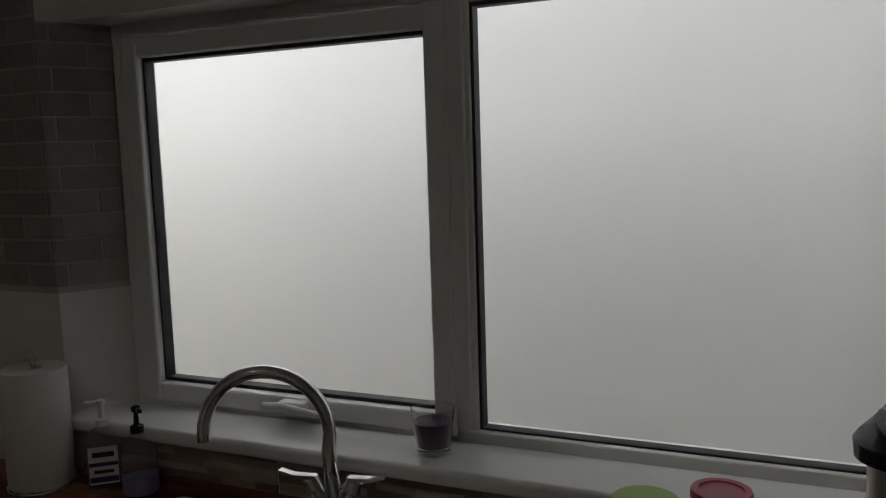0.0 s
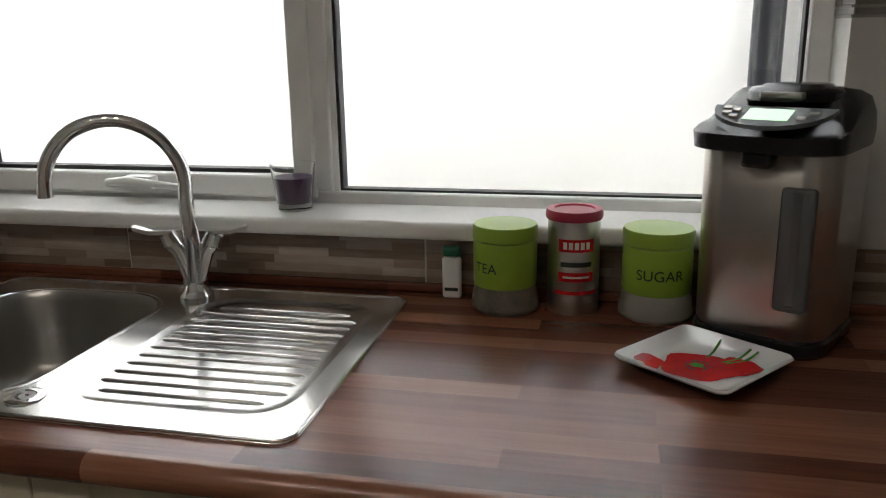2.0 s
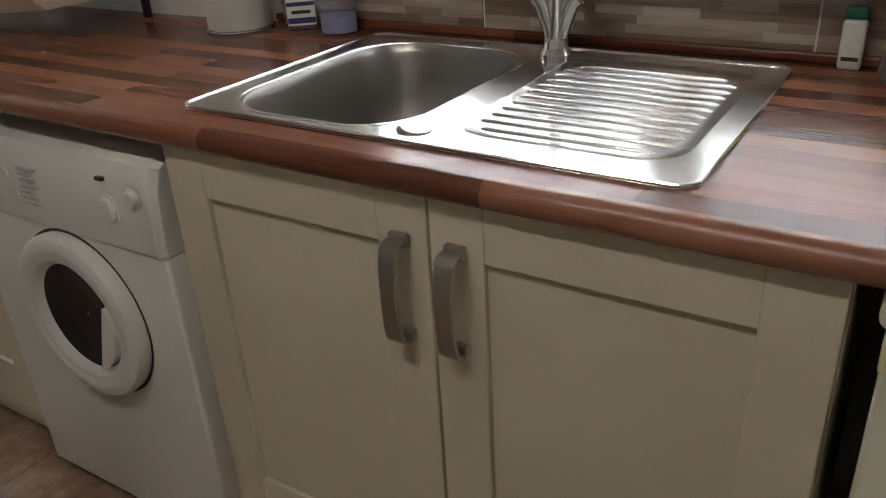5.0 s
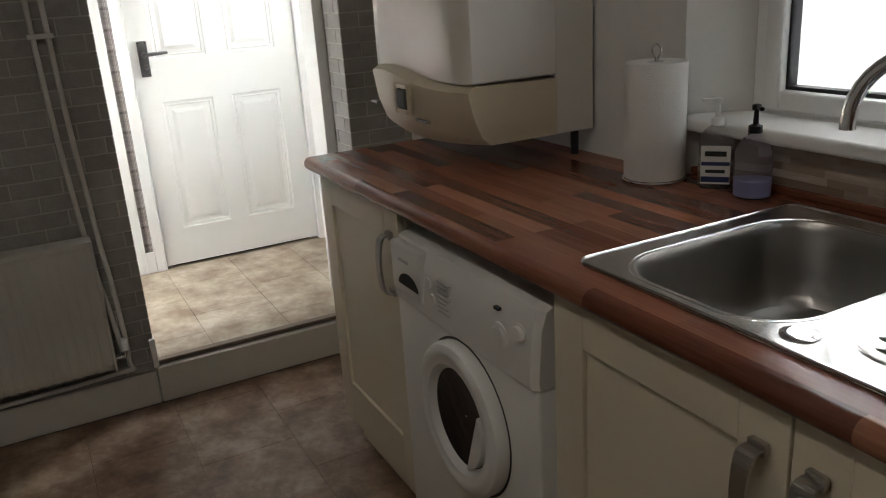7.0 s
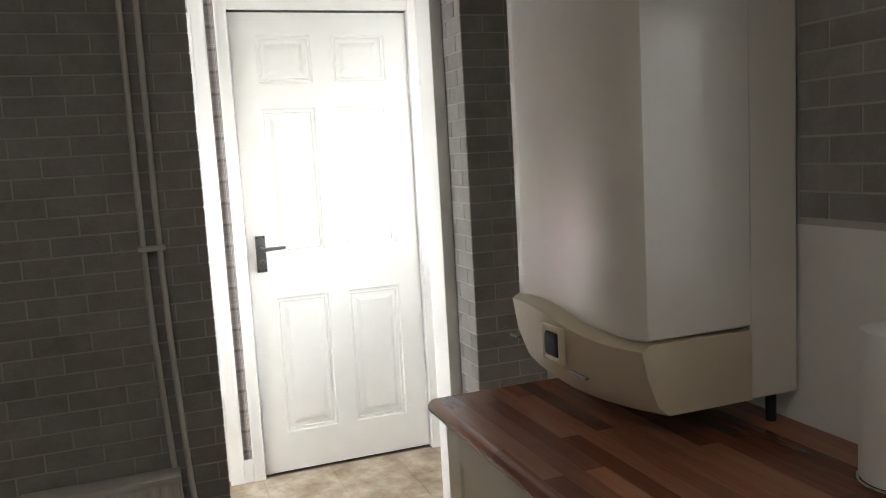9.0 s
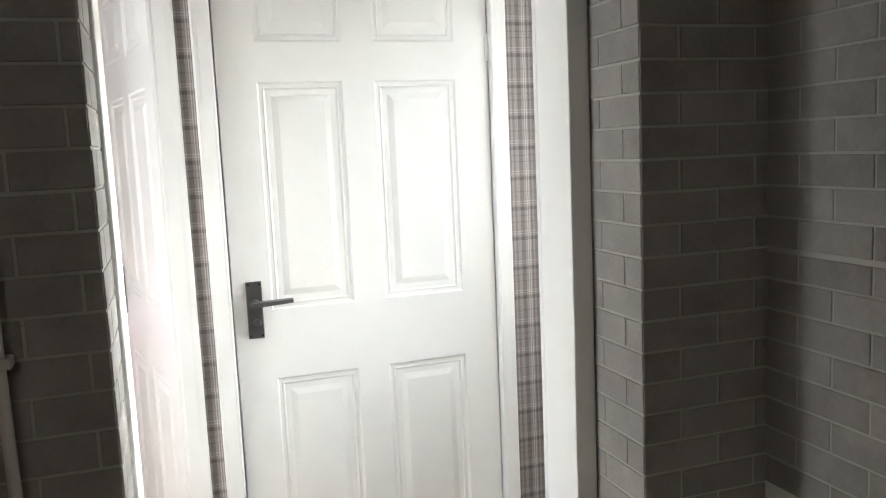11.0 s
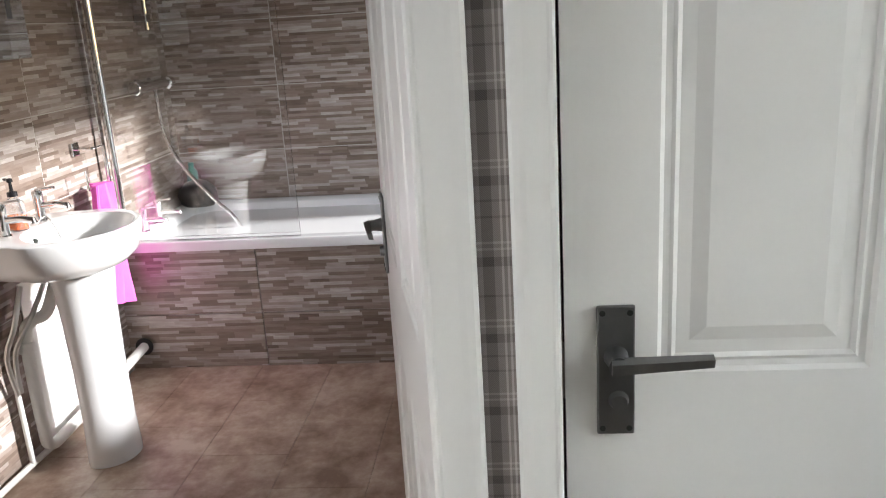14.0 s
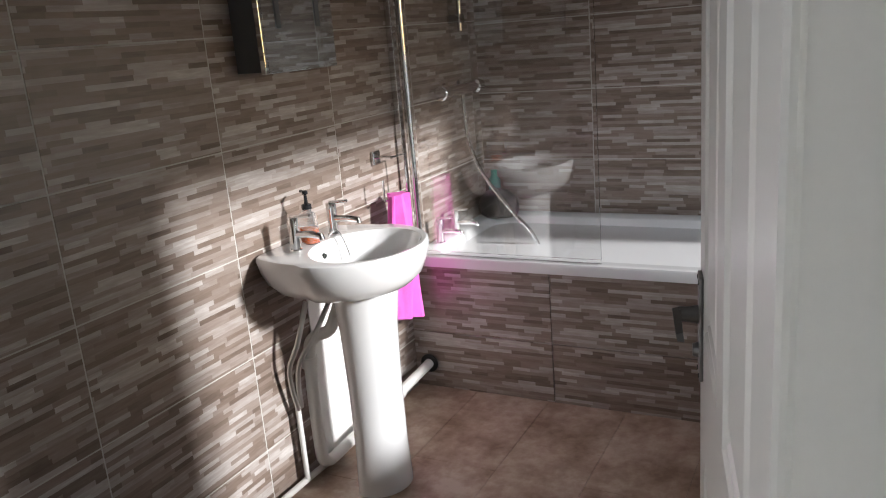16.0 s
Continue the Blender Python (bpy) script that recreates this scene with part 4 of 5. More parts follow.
part("foot", loft([tank(0.094, 0.0), tank(0.098, 0.006), tank(0.098, 0.022), tank(0.094, 0.026)]), BLACK, air, smooth=True, local=True)
part("body", loft([tank(0.093, 0.026), tank(0.095, 0.03), tank(0.097, 0.288), tank(0.094, 0.292)]), KSTEEL, air, smooth=True, local=True)
head = [[(x * f, y * f - (0.03 if y < 0 else 0) * g, z + (0.018 if y > 0 else 0.36 * (y + 0.0)) * h) for x, y in rounded(-0.102, 0.102, -0.106, 0.102, 0.06, 8)] for f, g, z, h in
        ((0.95, 0.6, 0.288, 0), (1.0, 1, 0.292, 0), (1.02, 1, 0.314, 0), (1.0, 0.95, 0.328, 0.5), (0.93, 0.7, 0.34, 1), (0.8, 0.4, 0.348, 1), (0.4, 0.2, 0.354, 1))]
hd = part("head", loft(head), BLACK, air, "glossy black head", True, True)
panel = bmesh.new()
ring = [(0.082 * math.cos(radians(q)), -0.062 + 0.058 * math.sin(radians(q))) for q in range(180, 361, 15)]
panel.faces.new([panel.verts.new((x, y, 0.3205 + (y + 0.12) * 0.36)) for x, y in ring])
ext = bmesh.ops.extrude_face_region(panel, geom=list(panel.faces))
bmesh.ops.translate(panel, vec=(0, -0.002, 0.006), verts=[v for v in ext["geom"] if isinstance(v, bmesh.types.BMVert)])
pn = part("control_panel", panel, GREYBOX, hd, "grey control panel", local=True)


def on_panel(x0, x1, y0, y1, h):
    bm = box(x0, x1, y0, y1, 0, h, 0.0008)
    for v in bm.verts:
        v.co.z += 0.3275 + (v.co.y + 0.12) * 0.36
    return bm


part("display", on_panel(-0.03, 0.03, -0.106, -0.074, 0.0015), LCD, pn, "pale green lit display", local=True)
for x, y in ((-0.056, -0.09), (-0.044, -0.1), (-0.06, -0.076), (-0.046, -0.082), (0.046, -0.098), (0.058, -0.084)):
    part("button", on_panel(x - 0.006, x + 0.006, y - 0.0035, y + 0.0035, 0.003), SATIN, pn, local=True)
part("lid_latch", box(-0.03, 0.03, -0.045, 0.0, 0.355, 0.366, 0.004, 3), SATIN, hd, smooth=True, local=True)
part("lid", lathe([(0.07, 0.352), (0.068, 0.364), (0.062, 0.369), (0.05, 0.37), (0.045, 0.374), (0.002, 0.375)], (0, 0.028, 0)), BLACK, hd, smooth=True, local=True)
part("spout", box(-0.02, 0.02, -0.128, -0.094, 0.27, 0.294, 0.006, 3), BLACK, hd, smooth=True, local=True)
part("gauge", box(0.03, 0.076, -0.1, -0.093, 0.07, 0.245, 0.006, 3), GREYBOX, air, "long dark water gauge", True, True)
part("gauge_tube", tube([(0.053, -0.1, 0.08), (0.053, -0.1, 0.235)], 0.006, 10), BOTTLE, air, smooth=True, local=True)

cup = thing("candle_glass", (-0.688, 1.455, 1.06), "small tumbler holding a purple candle on the sill", "candle")
part("glass", lathe([(0.028, 0), (0.031, 0.002), (0.042, 0.086), (0.0405, 0.086), (0.0305, 0.014), (0.002, 0.012)], cap=False), CLEAR, cup, smooth=True, local=True)
part("wax", lathe([(0.001, 0.0135), (0.0298, 0.0145), (0.0362, 0.062), (0.034, 0.0625), (0.001, 0.0605)], cap=False), WAX, cup, "dark purple wax", True, True)
part("wick", tube([(0, 0, 0.06), (0.001, 0, 0.072)], 0.001, 6), INK, cup, local=True)

roll = thing("kitchen_roll", (-1.585, 1.325, 0.92), "white kitchen roll on an upright wire holder", "kitchen roll")
part("paper", lathe([(0.02, 0.008), (0.067, 0.008), (0.0685, 0.012), (0.0685, 0.262), (0.067, 0.265), (0.02, 0.265), (0.02, 0.008)], cap=False), TISSUE, roll, smooth=True, local=True)
part("base_ring", tube(arc((0, 0, 0.004), 0.07, 0, 360, (1, 0, 0), (0, 1, 0), 40), 0.003, 8), CHROME, roll, smooth=True, local=True)
part("loop", tube([(-0.004, 0, 0.0), (-0.004, 0, 0.27)] + arc((0, 0, 0.288), 0.014, 240, -60, (1, 0, 0), (0, 0, 1), 16) + [(0.004, 0, 0.267)], 0.0022, 8), CHROME, roll, smooth=True, local=True)


def pump(parent, z, m, s=1.0):
    part("pump", lathe([(0.014 * s, z - 0.014), (0.014 * s, z), (0.006, z + 0.004), (0.0045, z + 0.03), (0.009, z + 0.032), (0.009, z + 0.042), (0.004, z + 0.044)]), m, parent, smooth=True, local=True)
    part("nozzle", box(-0.034, 0.004, -0.005, 0.005, z + 0.034, z + 0.042, 0.003), m, parent, local=True)


s1 = thing("hand_wash_bottle", (-1.445, 1.372, 0.92), "clear pump bottle of hand wash with navy label", "soap bottle", rz=40)
part("bottle", loft([[(x, y, z) for x, y in rounded(-0.037 * f, 0.037 * f, -0.022 * f, 0.022 * f, 0.018 * f, 5)] for f, z in ((0.9, 0), (1, 0.004), (1, 0.1), (0.95, 0.115), (0.6, 0.128), (0.36, 0.133), (0.36, 0.142))]), BOTTLE, s1, smooth=True, local=True)
part("label", box(-0.03, 0.03, -0.0232, -0.0226, 0.012, 0.095), PALE, s1, "pale label", local=True)
for z0, z1, w, m in ((0.016, 0.028, 0.029, NAVY), (0.052, 0.06, 0.029, NAVY), (0.036, 0.043, 0.02, INK), (0.072, 0.083, 0.022, INK)):
    part("print_line", box(-w, w, -0.0238, -0.0233, z0, z1), m, s1, local=True)
pump(s1, 0.15, UPVC)
s2 = thing("soap_bottle", (-1.345, 1.372, 0.92), "rounded clear soap bottle with a dark pump", "soap bottle", rz=150)
part("bottle", lathe([(0.034, 0), (0.0375, 0.004), (0.0375, 0.085), (0.034, 0.105), (0.02, 0.122), (0.014, 0.127), (0.014, 0.134)]), BLUEBOTTLE, s2, smooth=True, local=True)
part("liquid", lathe([(0.033, 0.002), (0.0362, 0.005), (0.0362, 0.036), (0.001, 0.036)]), LILAC, s2, "lilac soap", True, True)
pump(s2, 0.146, BLACK)

# ---- unseen ceiling spotlights ----
# unseen bar, guessed from glints on the tap, added as the kitchen's fill light
SPOT = glow("fill_lamp_face", (1.0, 0.92, 0.81), 28.0)
sb = thing("fill_spotlight_bar", (-0.75, -0.15, 2.42), "unseen chrome ceiling bar with four spotlights that fill the kitchen", "spotlight")
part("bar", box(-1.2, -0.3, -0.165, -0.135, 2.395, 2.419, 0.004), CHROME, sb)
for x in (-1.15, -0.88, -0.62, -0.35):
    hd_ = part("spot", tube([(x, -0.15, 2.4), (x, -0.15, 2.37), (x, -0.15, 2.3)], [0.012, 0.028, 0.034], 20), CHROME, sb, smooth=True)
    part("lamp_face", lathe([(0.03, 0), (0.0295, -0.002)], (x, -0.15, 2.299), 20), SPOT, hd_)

# ---- radiator ----
rad = thing("radiator", (-2.95, -0.02, 0.2), "cream panel radiator with ribbed front on the tiled wall", "radiator")
ys = np.linspace(-0.215, 0.187, 49)
ribs = [(-2.926 + (0.0035 if (k // 2) % 2 else 0.0), y) for k, y in enumerate(ys)]
part("panel", loft([[(x - d, y, z) for x, y in ribs] + [(-2.955, y, z) for x, y in reversed(ribs)] for z, d in ((0.205, 0.008), (0.225, 0), (0.635, 0), (0.655, 0.008))]), SKIRT, rad)
part("top_grille", boxes((-3.0, -2.918, -0.218, 0.19, 0.645, 0.662), (-3.0, -2.918, -0.22, -0.213, 0.2, 0.662), (-3.0, -2.918, 0.185, 0.192, 0.2, 0.662), bev=0.002), SKIRT, rad)
part("valve", tube([(-2.97, 0.19, 0.225), (-2.97, 0.225, 0.225), (-2.97, 0.228, 0.25)], 0.009, 10), CHROME, rad, smooth=True)
part("valve_cap", lathe([(0.012, 0), (0.013, 0.02), (0.011, 0.04)], (-2.97, 0.228, 0.25), 16), UPVC, rad, smooth=True)
part("thermostat", lathe([(0.018, 0), (0.021, 0.01), (0.021, 0.05), (0.016, 0.056)], (-2.97, -0.24, 0.23), 20), UPVC, rad, smooth=True)
rp = thing("heating_pipes", (-3.0, 0.19, 0.13), "pair of painted heating pipes up the tiled wall", "pipes")
part("pipe", tube(smooth_path([(-3.0, 0.156, 2.4), (-3.0, 0.153, 1.3), (-3.0, 0.176, 0.7), (-3.0, 0.205, 0.4), (-2.985, 0.222, 0.24)], 4), 0.0085, 10), PIPE, rp, smooth=True)
part("pipe", tube(smooth_path([(-3.0, 0.2, 2.4), (-3.0, 0.196, 1.3), (-3.0, 0.215, 0.7), (-3.0, 0.232, 0.45), (-2.99, 0.235, 0.19), (-2.985, 0.2, 0.165), (-2.985, -0.3, 0.15), (-2.985, -0.9, 0.15)], 4), 0.0085, 10), PIPE, rp, smooth=True)
part("clip", box(-3.02, -2.988, 0.138, 0.212, 1.29, 1.305, 0.003), PIPE, rp)

# ---- doors ----
def six_panel(name, label, at, rz, mirror=False):
    """A door leaf: u along its width from the latch side, front face at v = 0, six raised panels on both faces."""
    d = thing(name, at, label, "door", kind="structure", rz=rz)
    W, H, T = 0.758, 1.966, 0.036
    us, zs = [(0.102, 0.332), (0.42, 0.656)], [(0.172, 0.77), (0.962, 1.572), (1.676, 1.876)]
    bm = None
    for front in (True, False):
        one = bmesh.new()

        def quad(pts):
            one.faces.new([one.verts.new((W - u if mirror else u, -v if front else T + v, z)) for u, v, z in pts])

        gu = [0, us[0][0], us[0][1], us[1][0], us[1][1], W]
        gz = [0, zs[0][0], zs[0][1], zs[1][0], zs[1][1], zs[2][0], zs[2][1], H]
        for a in range(5):
            for b in range(7):
                u0, u1, z0, z1 = gu[a], gu[a + 1], gz[b], gz[b + 1]
                if not (a in (1, 3) and b in (1, 3, 5)):
                    quad([(u0, 0, z0), (u1, 0, z0), (u1, 0, z1), (u0, 0, z1)])
                    continue
                steps = [(0, 0), (0.005, -0.004), (0.012, -0.0045), (0.016, -0.003), (0.021, -0.0062), (0.036, -0.006), (0.053, -0.0015)]
                for (d0, v0), (d1, v1) in zip(steps, steps[1:]):
                    o = [(u0 + d0, v0, z0 + d0), (u1 - d0, v0, z0 + d0), (u1 - d0, v0, z1 - d0), (u0 + d0, v0, z1 - d0)]
                    i = [(u0 + d1, v1, z0 + d1), (u1 - d1, v1, z0 + d1), (u1 - d1, v1, z1 - d1), (u0 + d1, v1, z1 - d1)]
                    for k in range(4):
                        quad([o[k], o[(k + 1) % 4], i[(k + 1) % 4], i[k]])
                dd, v = steps[-1]
                quad([(u0 + dd, v, z0 + dd), (u1 - dd, v, z0 + dd), (u1 - dd, v, z1 - dd), (u0 + dd, v, z1 - dd)])
        bm = merge(bm, one)
    bmesh.ops.remove_doubles(bm, verts=bm.verts, dist=0.0002)
    rim = bmesh.new()
    for p in ([(0, 0), (W, 0)], [(0, H), (W, H)]):
        rim.faces.new([rim.verts.new((u, v, p[0][1])) for u, v in ((0, 0), (W, 0), (W, T), (0, T))])
    for u in (0, W):
        rim.faces.new([rim.verts.new((u, v, z)) for v, z in ((0, 0), (T, 0), (T, H), (0, H))])
    bm = merge(bm, rim)
    bmesh.ops.remove_doubles(bm, verts=bm.verts, dist=0.0002)
    part("leaf", bm, WHITE, d, local=True)
    return d


def lever_set(door, u, z, v, way, side=1):
    """Lever handle on a back plate; way: +1 lever towards larger u; side: 1 front, -1 back."""
    s = -side
    bm = box(u - 0.021, u + 0.021, v, v + s * 0.006, z - 0.078, z + 0.078, 0.002)
    plate = part("handle_plate", bm, PEWTER, door, "dark pewter back plate", local=True)
    bm = tube([(u, v + s * 0.005, z + 0.018), (u, v + s * 0.02, z + 0.018), (u, v + s * 0.034, z + 0.018)], [0.014, 0.011, 0.011], 16)
    rings = []
    for k in range(9):
        q = k / 8
        x = u + way * (-0.008 + 0.108 * q)
        zz = z + 0.018 + 0.004 * q
        h = 0.0095 - 0.0025 * q
        rings.append([(x, v + s * (0.03 - 0.002 * q), zz - h), (x, v + s * (0.04 - 0.003 * q), zz - h * 0.8), (x, v + s * (0.042 - 0.003 * q), zz + h * 0.6), (x, v + s * 0.03, zz + h)])
    part("lever", loft(rings, bm=bm), PEWTER, plate, "dark pewter lever", True, True)
    part("turn", tube([(u + way * 0.003, v + s * 0.005, z - 0.035), (u + way * 0.003, v + s * 0.014, z - 0.035)], [0.012, 0.009], 16), PEWTER, plate, smooth=True, local=True)
    for du, dz in ((-0.015, 0.07), (0.015, 0.07), (-0.015, -0.07), (0.015, -0.07)):
        part("screw", tube([(u + du, v + s * 0.0055, z + dz), (u + du, v + s * 0.0072, z + dz)], 0.0035, 8), INK, plate, local=True)


# closed lobby door: u runs along +y, front faces +x
d1 = six_panel("door_1", "closed white six-panel door with a pewter lever", (HX - 0.012, 0.554, HF + 0.01), 90)
lever_set(d1, 0.056, 0.967, 0, 1)
part("hinge", boxes((0.752, 0.764, -0.006, 0.004, 1.62, 1.7), (0.752, 0.764, -0.006, 0.004, 0.22, 0.3), bev=0.002), UPVC, d1, local=True)
part("latch_plate", box(-0.003, 0.0, 0.004, 0.03, 0.93, 1.0), SATIN, d1, local=True)
# bathroom door: hinged at the wallpaper strip, standing open into the bathroom
d2 = six_panel("door_2", "white six-panel bathroom door standing open", (-4.8126, 0.237, HF + 0.01), 12.3)
lever_set(d2, 0.056, 0.955, 0, 1)
lever_set(d2, 0.056, 0.955, 0.036, 1, -1)


def architrave(name, y0, y1, z1, w, x, wl=None, rebate=0.0):
    t = thing(name, (x, y0, HF), "white painted moulded door surround", "door frame", kind="structure")
    wl = wl or w

    def moulded(a, b, z0, zt, flip):
        prof = [(0, 0), (0, 0.013), (0.06, 0.0145), (0.12, 0.0145), (0.17, 0.0135), (0.3, 0.014), (0.66, 0.0155), (0.78, 0.0165), (0.92, 0.017), (1.0, 0.015), (1.0, 0)]
        pts = [((b - (b - a) * q) if flip else (a + (b - a) * q), x + o) for q, o in prof]
        return loft([[(xx, y, z) for y, xx in pts] for z in (z0, zt)])

    part("architrave", moulded(y0 - wl, y0, HF, z1 + w, True), WHITE, t)
    part("architrave", moulded(y1, y1 + w, HF, z1 + w, False), WHITE, t)
    part("head", box(x, x + 0.016, y0, y1, z1, z1 + w, 0.003), WHITE, t)
    part("lining", boxes((BX - 0.002, x + 0.008, y0 - 0.006, y0, HF, z1), (BX - 0.002, x + 0.001, y1 + rebate, y1 + rebate + 0.006, HF, z1), bev=0.001), WHITE, t)
    return t


architrave("door_surround", 0.549, 1.316, 2.138, 0.044, HX + 0.001, 0.05)
architrave("door_surround", -0.56, 0.4, 2.138, 0.061, HX + 0.001, 0.085, 0.04)
setting("trim", boxes((HX + 0.001, HX + 0.016, 0.457, 0.499, HF, HF + 0.1), (HX + 0.001, HX + 0.016, 1.362, 1.5, HF, HF + 0.1), bev=0.003), WHITE, "white lobby skirting between the door frames", "skirting")

# back door
bd = thing("door_3", (-3.68, 1.52, HF), "white half-glazed back door with obscured glass", "door", kind="structure")
part("door_frame", boxes((-4.058, -4.03, 1.488, 1.56, HF, 2.15), (-3.3, -3.281, 1.488, 1.56, HF, 2.15), (-4.03, -3.3, 1.488, 1.56, 2.12, 2.15), bev=0.003), UPVC, bd)
part("stile", boxes((-4.028, -3.945, 1.48, 1.55, HF + 0.02, 2.118), (-3.37, -3.302, 1.48, 1.55, HF + 0.02, 2.118), (-3.945, -3.37, 1.48, 1.55, 2.03, 2.118),
                    (-3.945, -3.37, 1.48, 1.55, 0.97, 1.12), (-3.945, -3.37, 1.48, 1.55, HF + 0.02, HF + 0.14), bev=0.004), UPVC, bd)
part("bead", picture_frame(-3.946, -3.369, 1.119, 2.031, 0.022, 1.476, 1.496, 0.005), UPVC, bd)
part("gasket", picture_frame(-3.926, -3.389, 1.139, 2.011, 0.005, 1.484, 1.5, 0), RUBBER, bd)
part("pane", box(-3.925, -3.39, 1.5, 1.512, 1.14, 2.01), FROST, bd).visible_shadow = False
part("panel", box(-3.945, -3.37, 1.5, 1.53, HF + 0.14, 0.97), UPVC, bd)
part("raised_panel", picture_frame(-3.93, -3.385, HF + 0.16, 0.95, 0.03, 1.484, 1.504, 0.006), UPVC, bd)
part("hinge", boxes((-4.04, -4.015, 1.462, 1.482, 1.135, 1.225), (-4.04, -4.015, 1.462, 1.482, 0.4, 0.49), bev=0.003), UPVC, bd)

# garden seen dimly through the obscured glass
hedge = bmesh.new()
rnd = random.Random(4)
for _ in range(900):
    c = Vector((rnd.uniform(-6.5, -2.9), 5.2 + rnd.uniform(-0.4, 0.4), rnd.uniform(-0.1, 1.5) + 0.25 * math.sin(_)))
    s = rnd.uniform(0.05, 0.13)
    a, e = Vector((rnd.gauss(0, 1), rnd.gauss(0, 1), rnd.gauss(0, 1))).normalized() * s, Vector((rnd.gauss(0, 1), rnd.gauss(0, 1), rnd.gauss(0, 1))).normalized() * s
    hedge.faces.new([hedge.verts.new(p) for p in (c - a, c + e * 0.5, c + a, c - e * 0.5)])
tagged(part("hedge", hedge, LEAF, None), "green garden hedge beyond the back door", "hedge", "", "stuff")

# ---- bathroom ----
bas = thing("pedestal_basin", (-5.6, -0.9, HF), "white ceramic basin on a full pedestal", "basin")
CXB, CYB = -5.6, -0.92


def basin_ring(f, z, dy=0.0):
    pts = []
    for k in range(48):
        t = 2 * math.pi * k / 48
        x, y = 0.252 * math.cos(t), 0.235 * math.sin(t)
        if y < 0:
            y = max(-0.215, y * 1.25)
            x = 0.235 * math.copysign(abs(math.cos(t)) ** 0.55, math.cos(t))
        pts.append((CXB + x * f, CYB + dy + y * f, z))
    return pts


def bowl_ring(f, z):
    return [(CXB + 0.19 * f * math.cos(2 * math.pi * k / 48), CYB + 0.055 + 0.155 * f * math.sin(2 * math.pi * k / 48), z) for k in range(48)]


part("basin", loft([basin_ring(0.5, 0.822, -0.01), basin_ring(0.68, 0.827, -0.01), basin_ring(0.8, 0.838, -0.005), basin_ring(0.9, 0.866), basin_ring(0.965, 0.905), basin_ring(1.0, 0.945), basin_ring(0.99, 0.956),
                    basin_ring(0.965, 0.96), bowl_ring(1.03, 0.958), bowl_ring(1.0, 0.952), bowl_ring(0.96, 0.93), bowl_ring(0.85, 0.885), bowl_ring(0.6, 0.856), bowl_ring(0.2, 0.85)]), CERAMIC, bas, smooth=True)
ped = []
for z, w, d in ((HF, 0.108, 0.1), (HF + 0.02, 0.108, 0.1), (0.3, 0.1, 0.095), (0.5, 0.1, 0.095), (0.7, 0.108, 0.1), (0.824, 0.122, 0.115)):
    ped.append([(CXB + w * math.cos(2 * math.pi * k / 36), -0.9 + d * (math.sin(2 * math.pi * k / 36) if math.sin(2 * math.pi * k / 36) > 0 else 0.6 * math.sin(2 * math.pi * k / 36)), z) for k in range(36)])
part("pedestal", loft(ped), CERAMIC, bas, smooth=True)
part("overflow", tube([(CXB + 0.02, -1.012, 0.92), (CXB + 0.02, -1.004, 0.918)], 0.009, 12), INK, bas)
part("waste", lathe([(0.025, 0), (0.024, 0.003), (0.001, 0.002)], (CXB, CYB + 0.055, 0.8505), 20), CHROME, bas, smooth=True)
part("chain_stay", tube(smooth_path([(CXB - 0.04, -1.03, 0.96), (CXB - 0.045, -1.0, 0.985), (CXB - 0.06, -0.985, 0.95), (CXB - 0.05, -0.96, 0.9)], 5), 0.0018, 6), CHROME, bas)


def pillar_tap(x, y, z, label, lean=0):
    t = thing("pillar_tap", (x, y, z), label, "tap", "pillar taps", rz=lean)
    part("body", lathe([(0.019, 0), (0.019, 0.004), (0.0155, 0.008), (0.0155, 0.075), (0.0165, 0.08), (0.0165, 0.1), (0.012, 0.104)], seg=24), CHROME, t, smooth=True, local=True)
    part("spout", tube([(0, 0, 0.05), (0, 0.06, 0.054), (0, 0.098, 0.05), (0, 0.1, 0.04)], [0.0105, 0.0105, 0.01, 0.0095], 14), CHROME, t, smooth=True, local=True)
    part("lever", tube([(0, -0.004, 0.102), (0, 0.03, 0.106), (0, 0.062, 0.11)], [0.0065, 0.0055, 0.005], 10), CHROME, t, smooth=True, local=True)
    return t


pillar_tap(-5.49, -1.04, 0.96, "chrome lever pillar tap on the basin")
pillar_tap(-5.69, -1.04, 0.96, "chrome lever pillar tap on the basin")
so = thing("soap_dispenser", (-5.585, -1.055, 0.96), "clear dispenser of orange soap with a black pump", "soap bottle", rz=60)
part("bottle", loft([[(x, y, z) for x, y in rounded(-0.034 * f, 0.034 * f, -0.022 * f, 0.022 * f, 0.016 * f, 5)] for f, z in ((0.95, 0), (1, 0.004), (1, 0.075), (0.9, 0.09), (0.5, 0.1), (0.42, 0.108))]), BOTTLE, so, smooth=True, local=True)
part("liquid", loft([[(x, y, z) for x, y in rounded(-0.032, 0.032, -0.02, 0.02, 0.015, 5)] for z in (0.003, 0.045)]), ORANGE, so, "orange soap", True, True)
pump(so, 0.12, BLACK, 1.1)

mc = thing("mirror_cabinet", (-5.615, BY, 1.484), "grey-edged mirror cabinet on the tiled wall", "mirror cabinet")
part("case", box(-5.795, -5.455, BY + 0.004, -1.05, 1.484, 2.1, 0.002), GREYBOX, mc)
part("mirror_door", box(-5.8, -5.45, -1.048, -1.03, 1.478, 2.106, 0.002), MIRROR, mc, "plain mirror door")
part("inlay", boxes((-5.54, -5.52, -1.0295, -1.0275, 1.6, 2.0), (-5.73, -5.71, -1.0295, -1.0275, 1.6, 2.0)), GREYBOX, mc, "narrow etched strips")

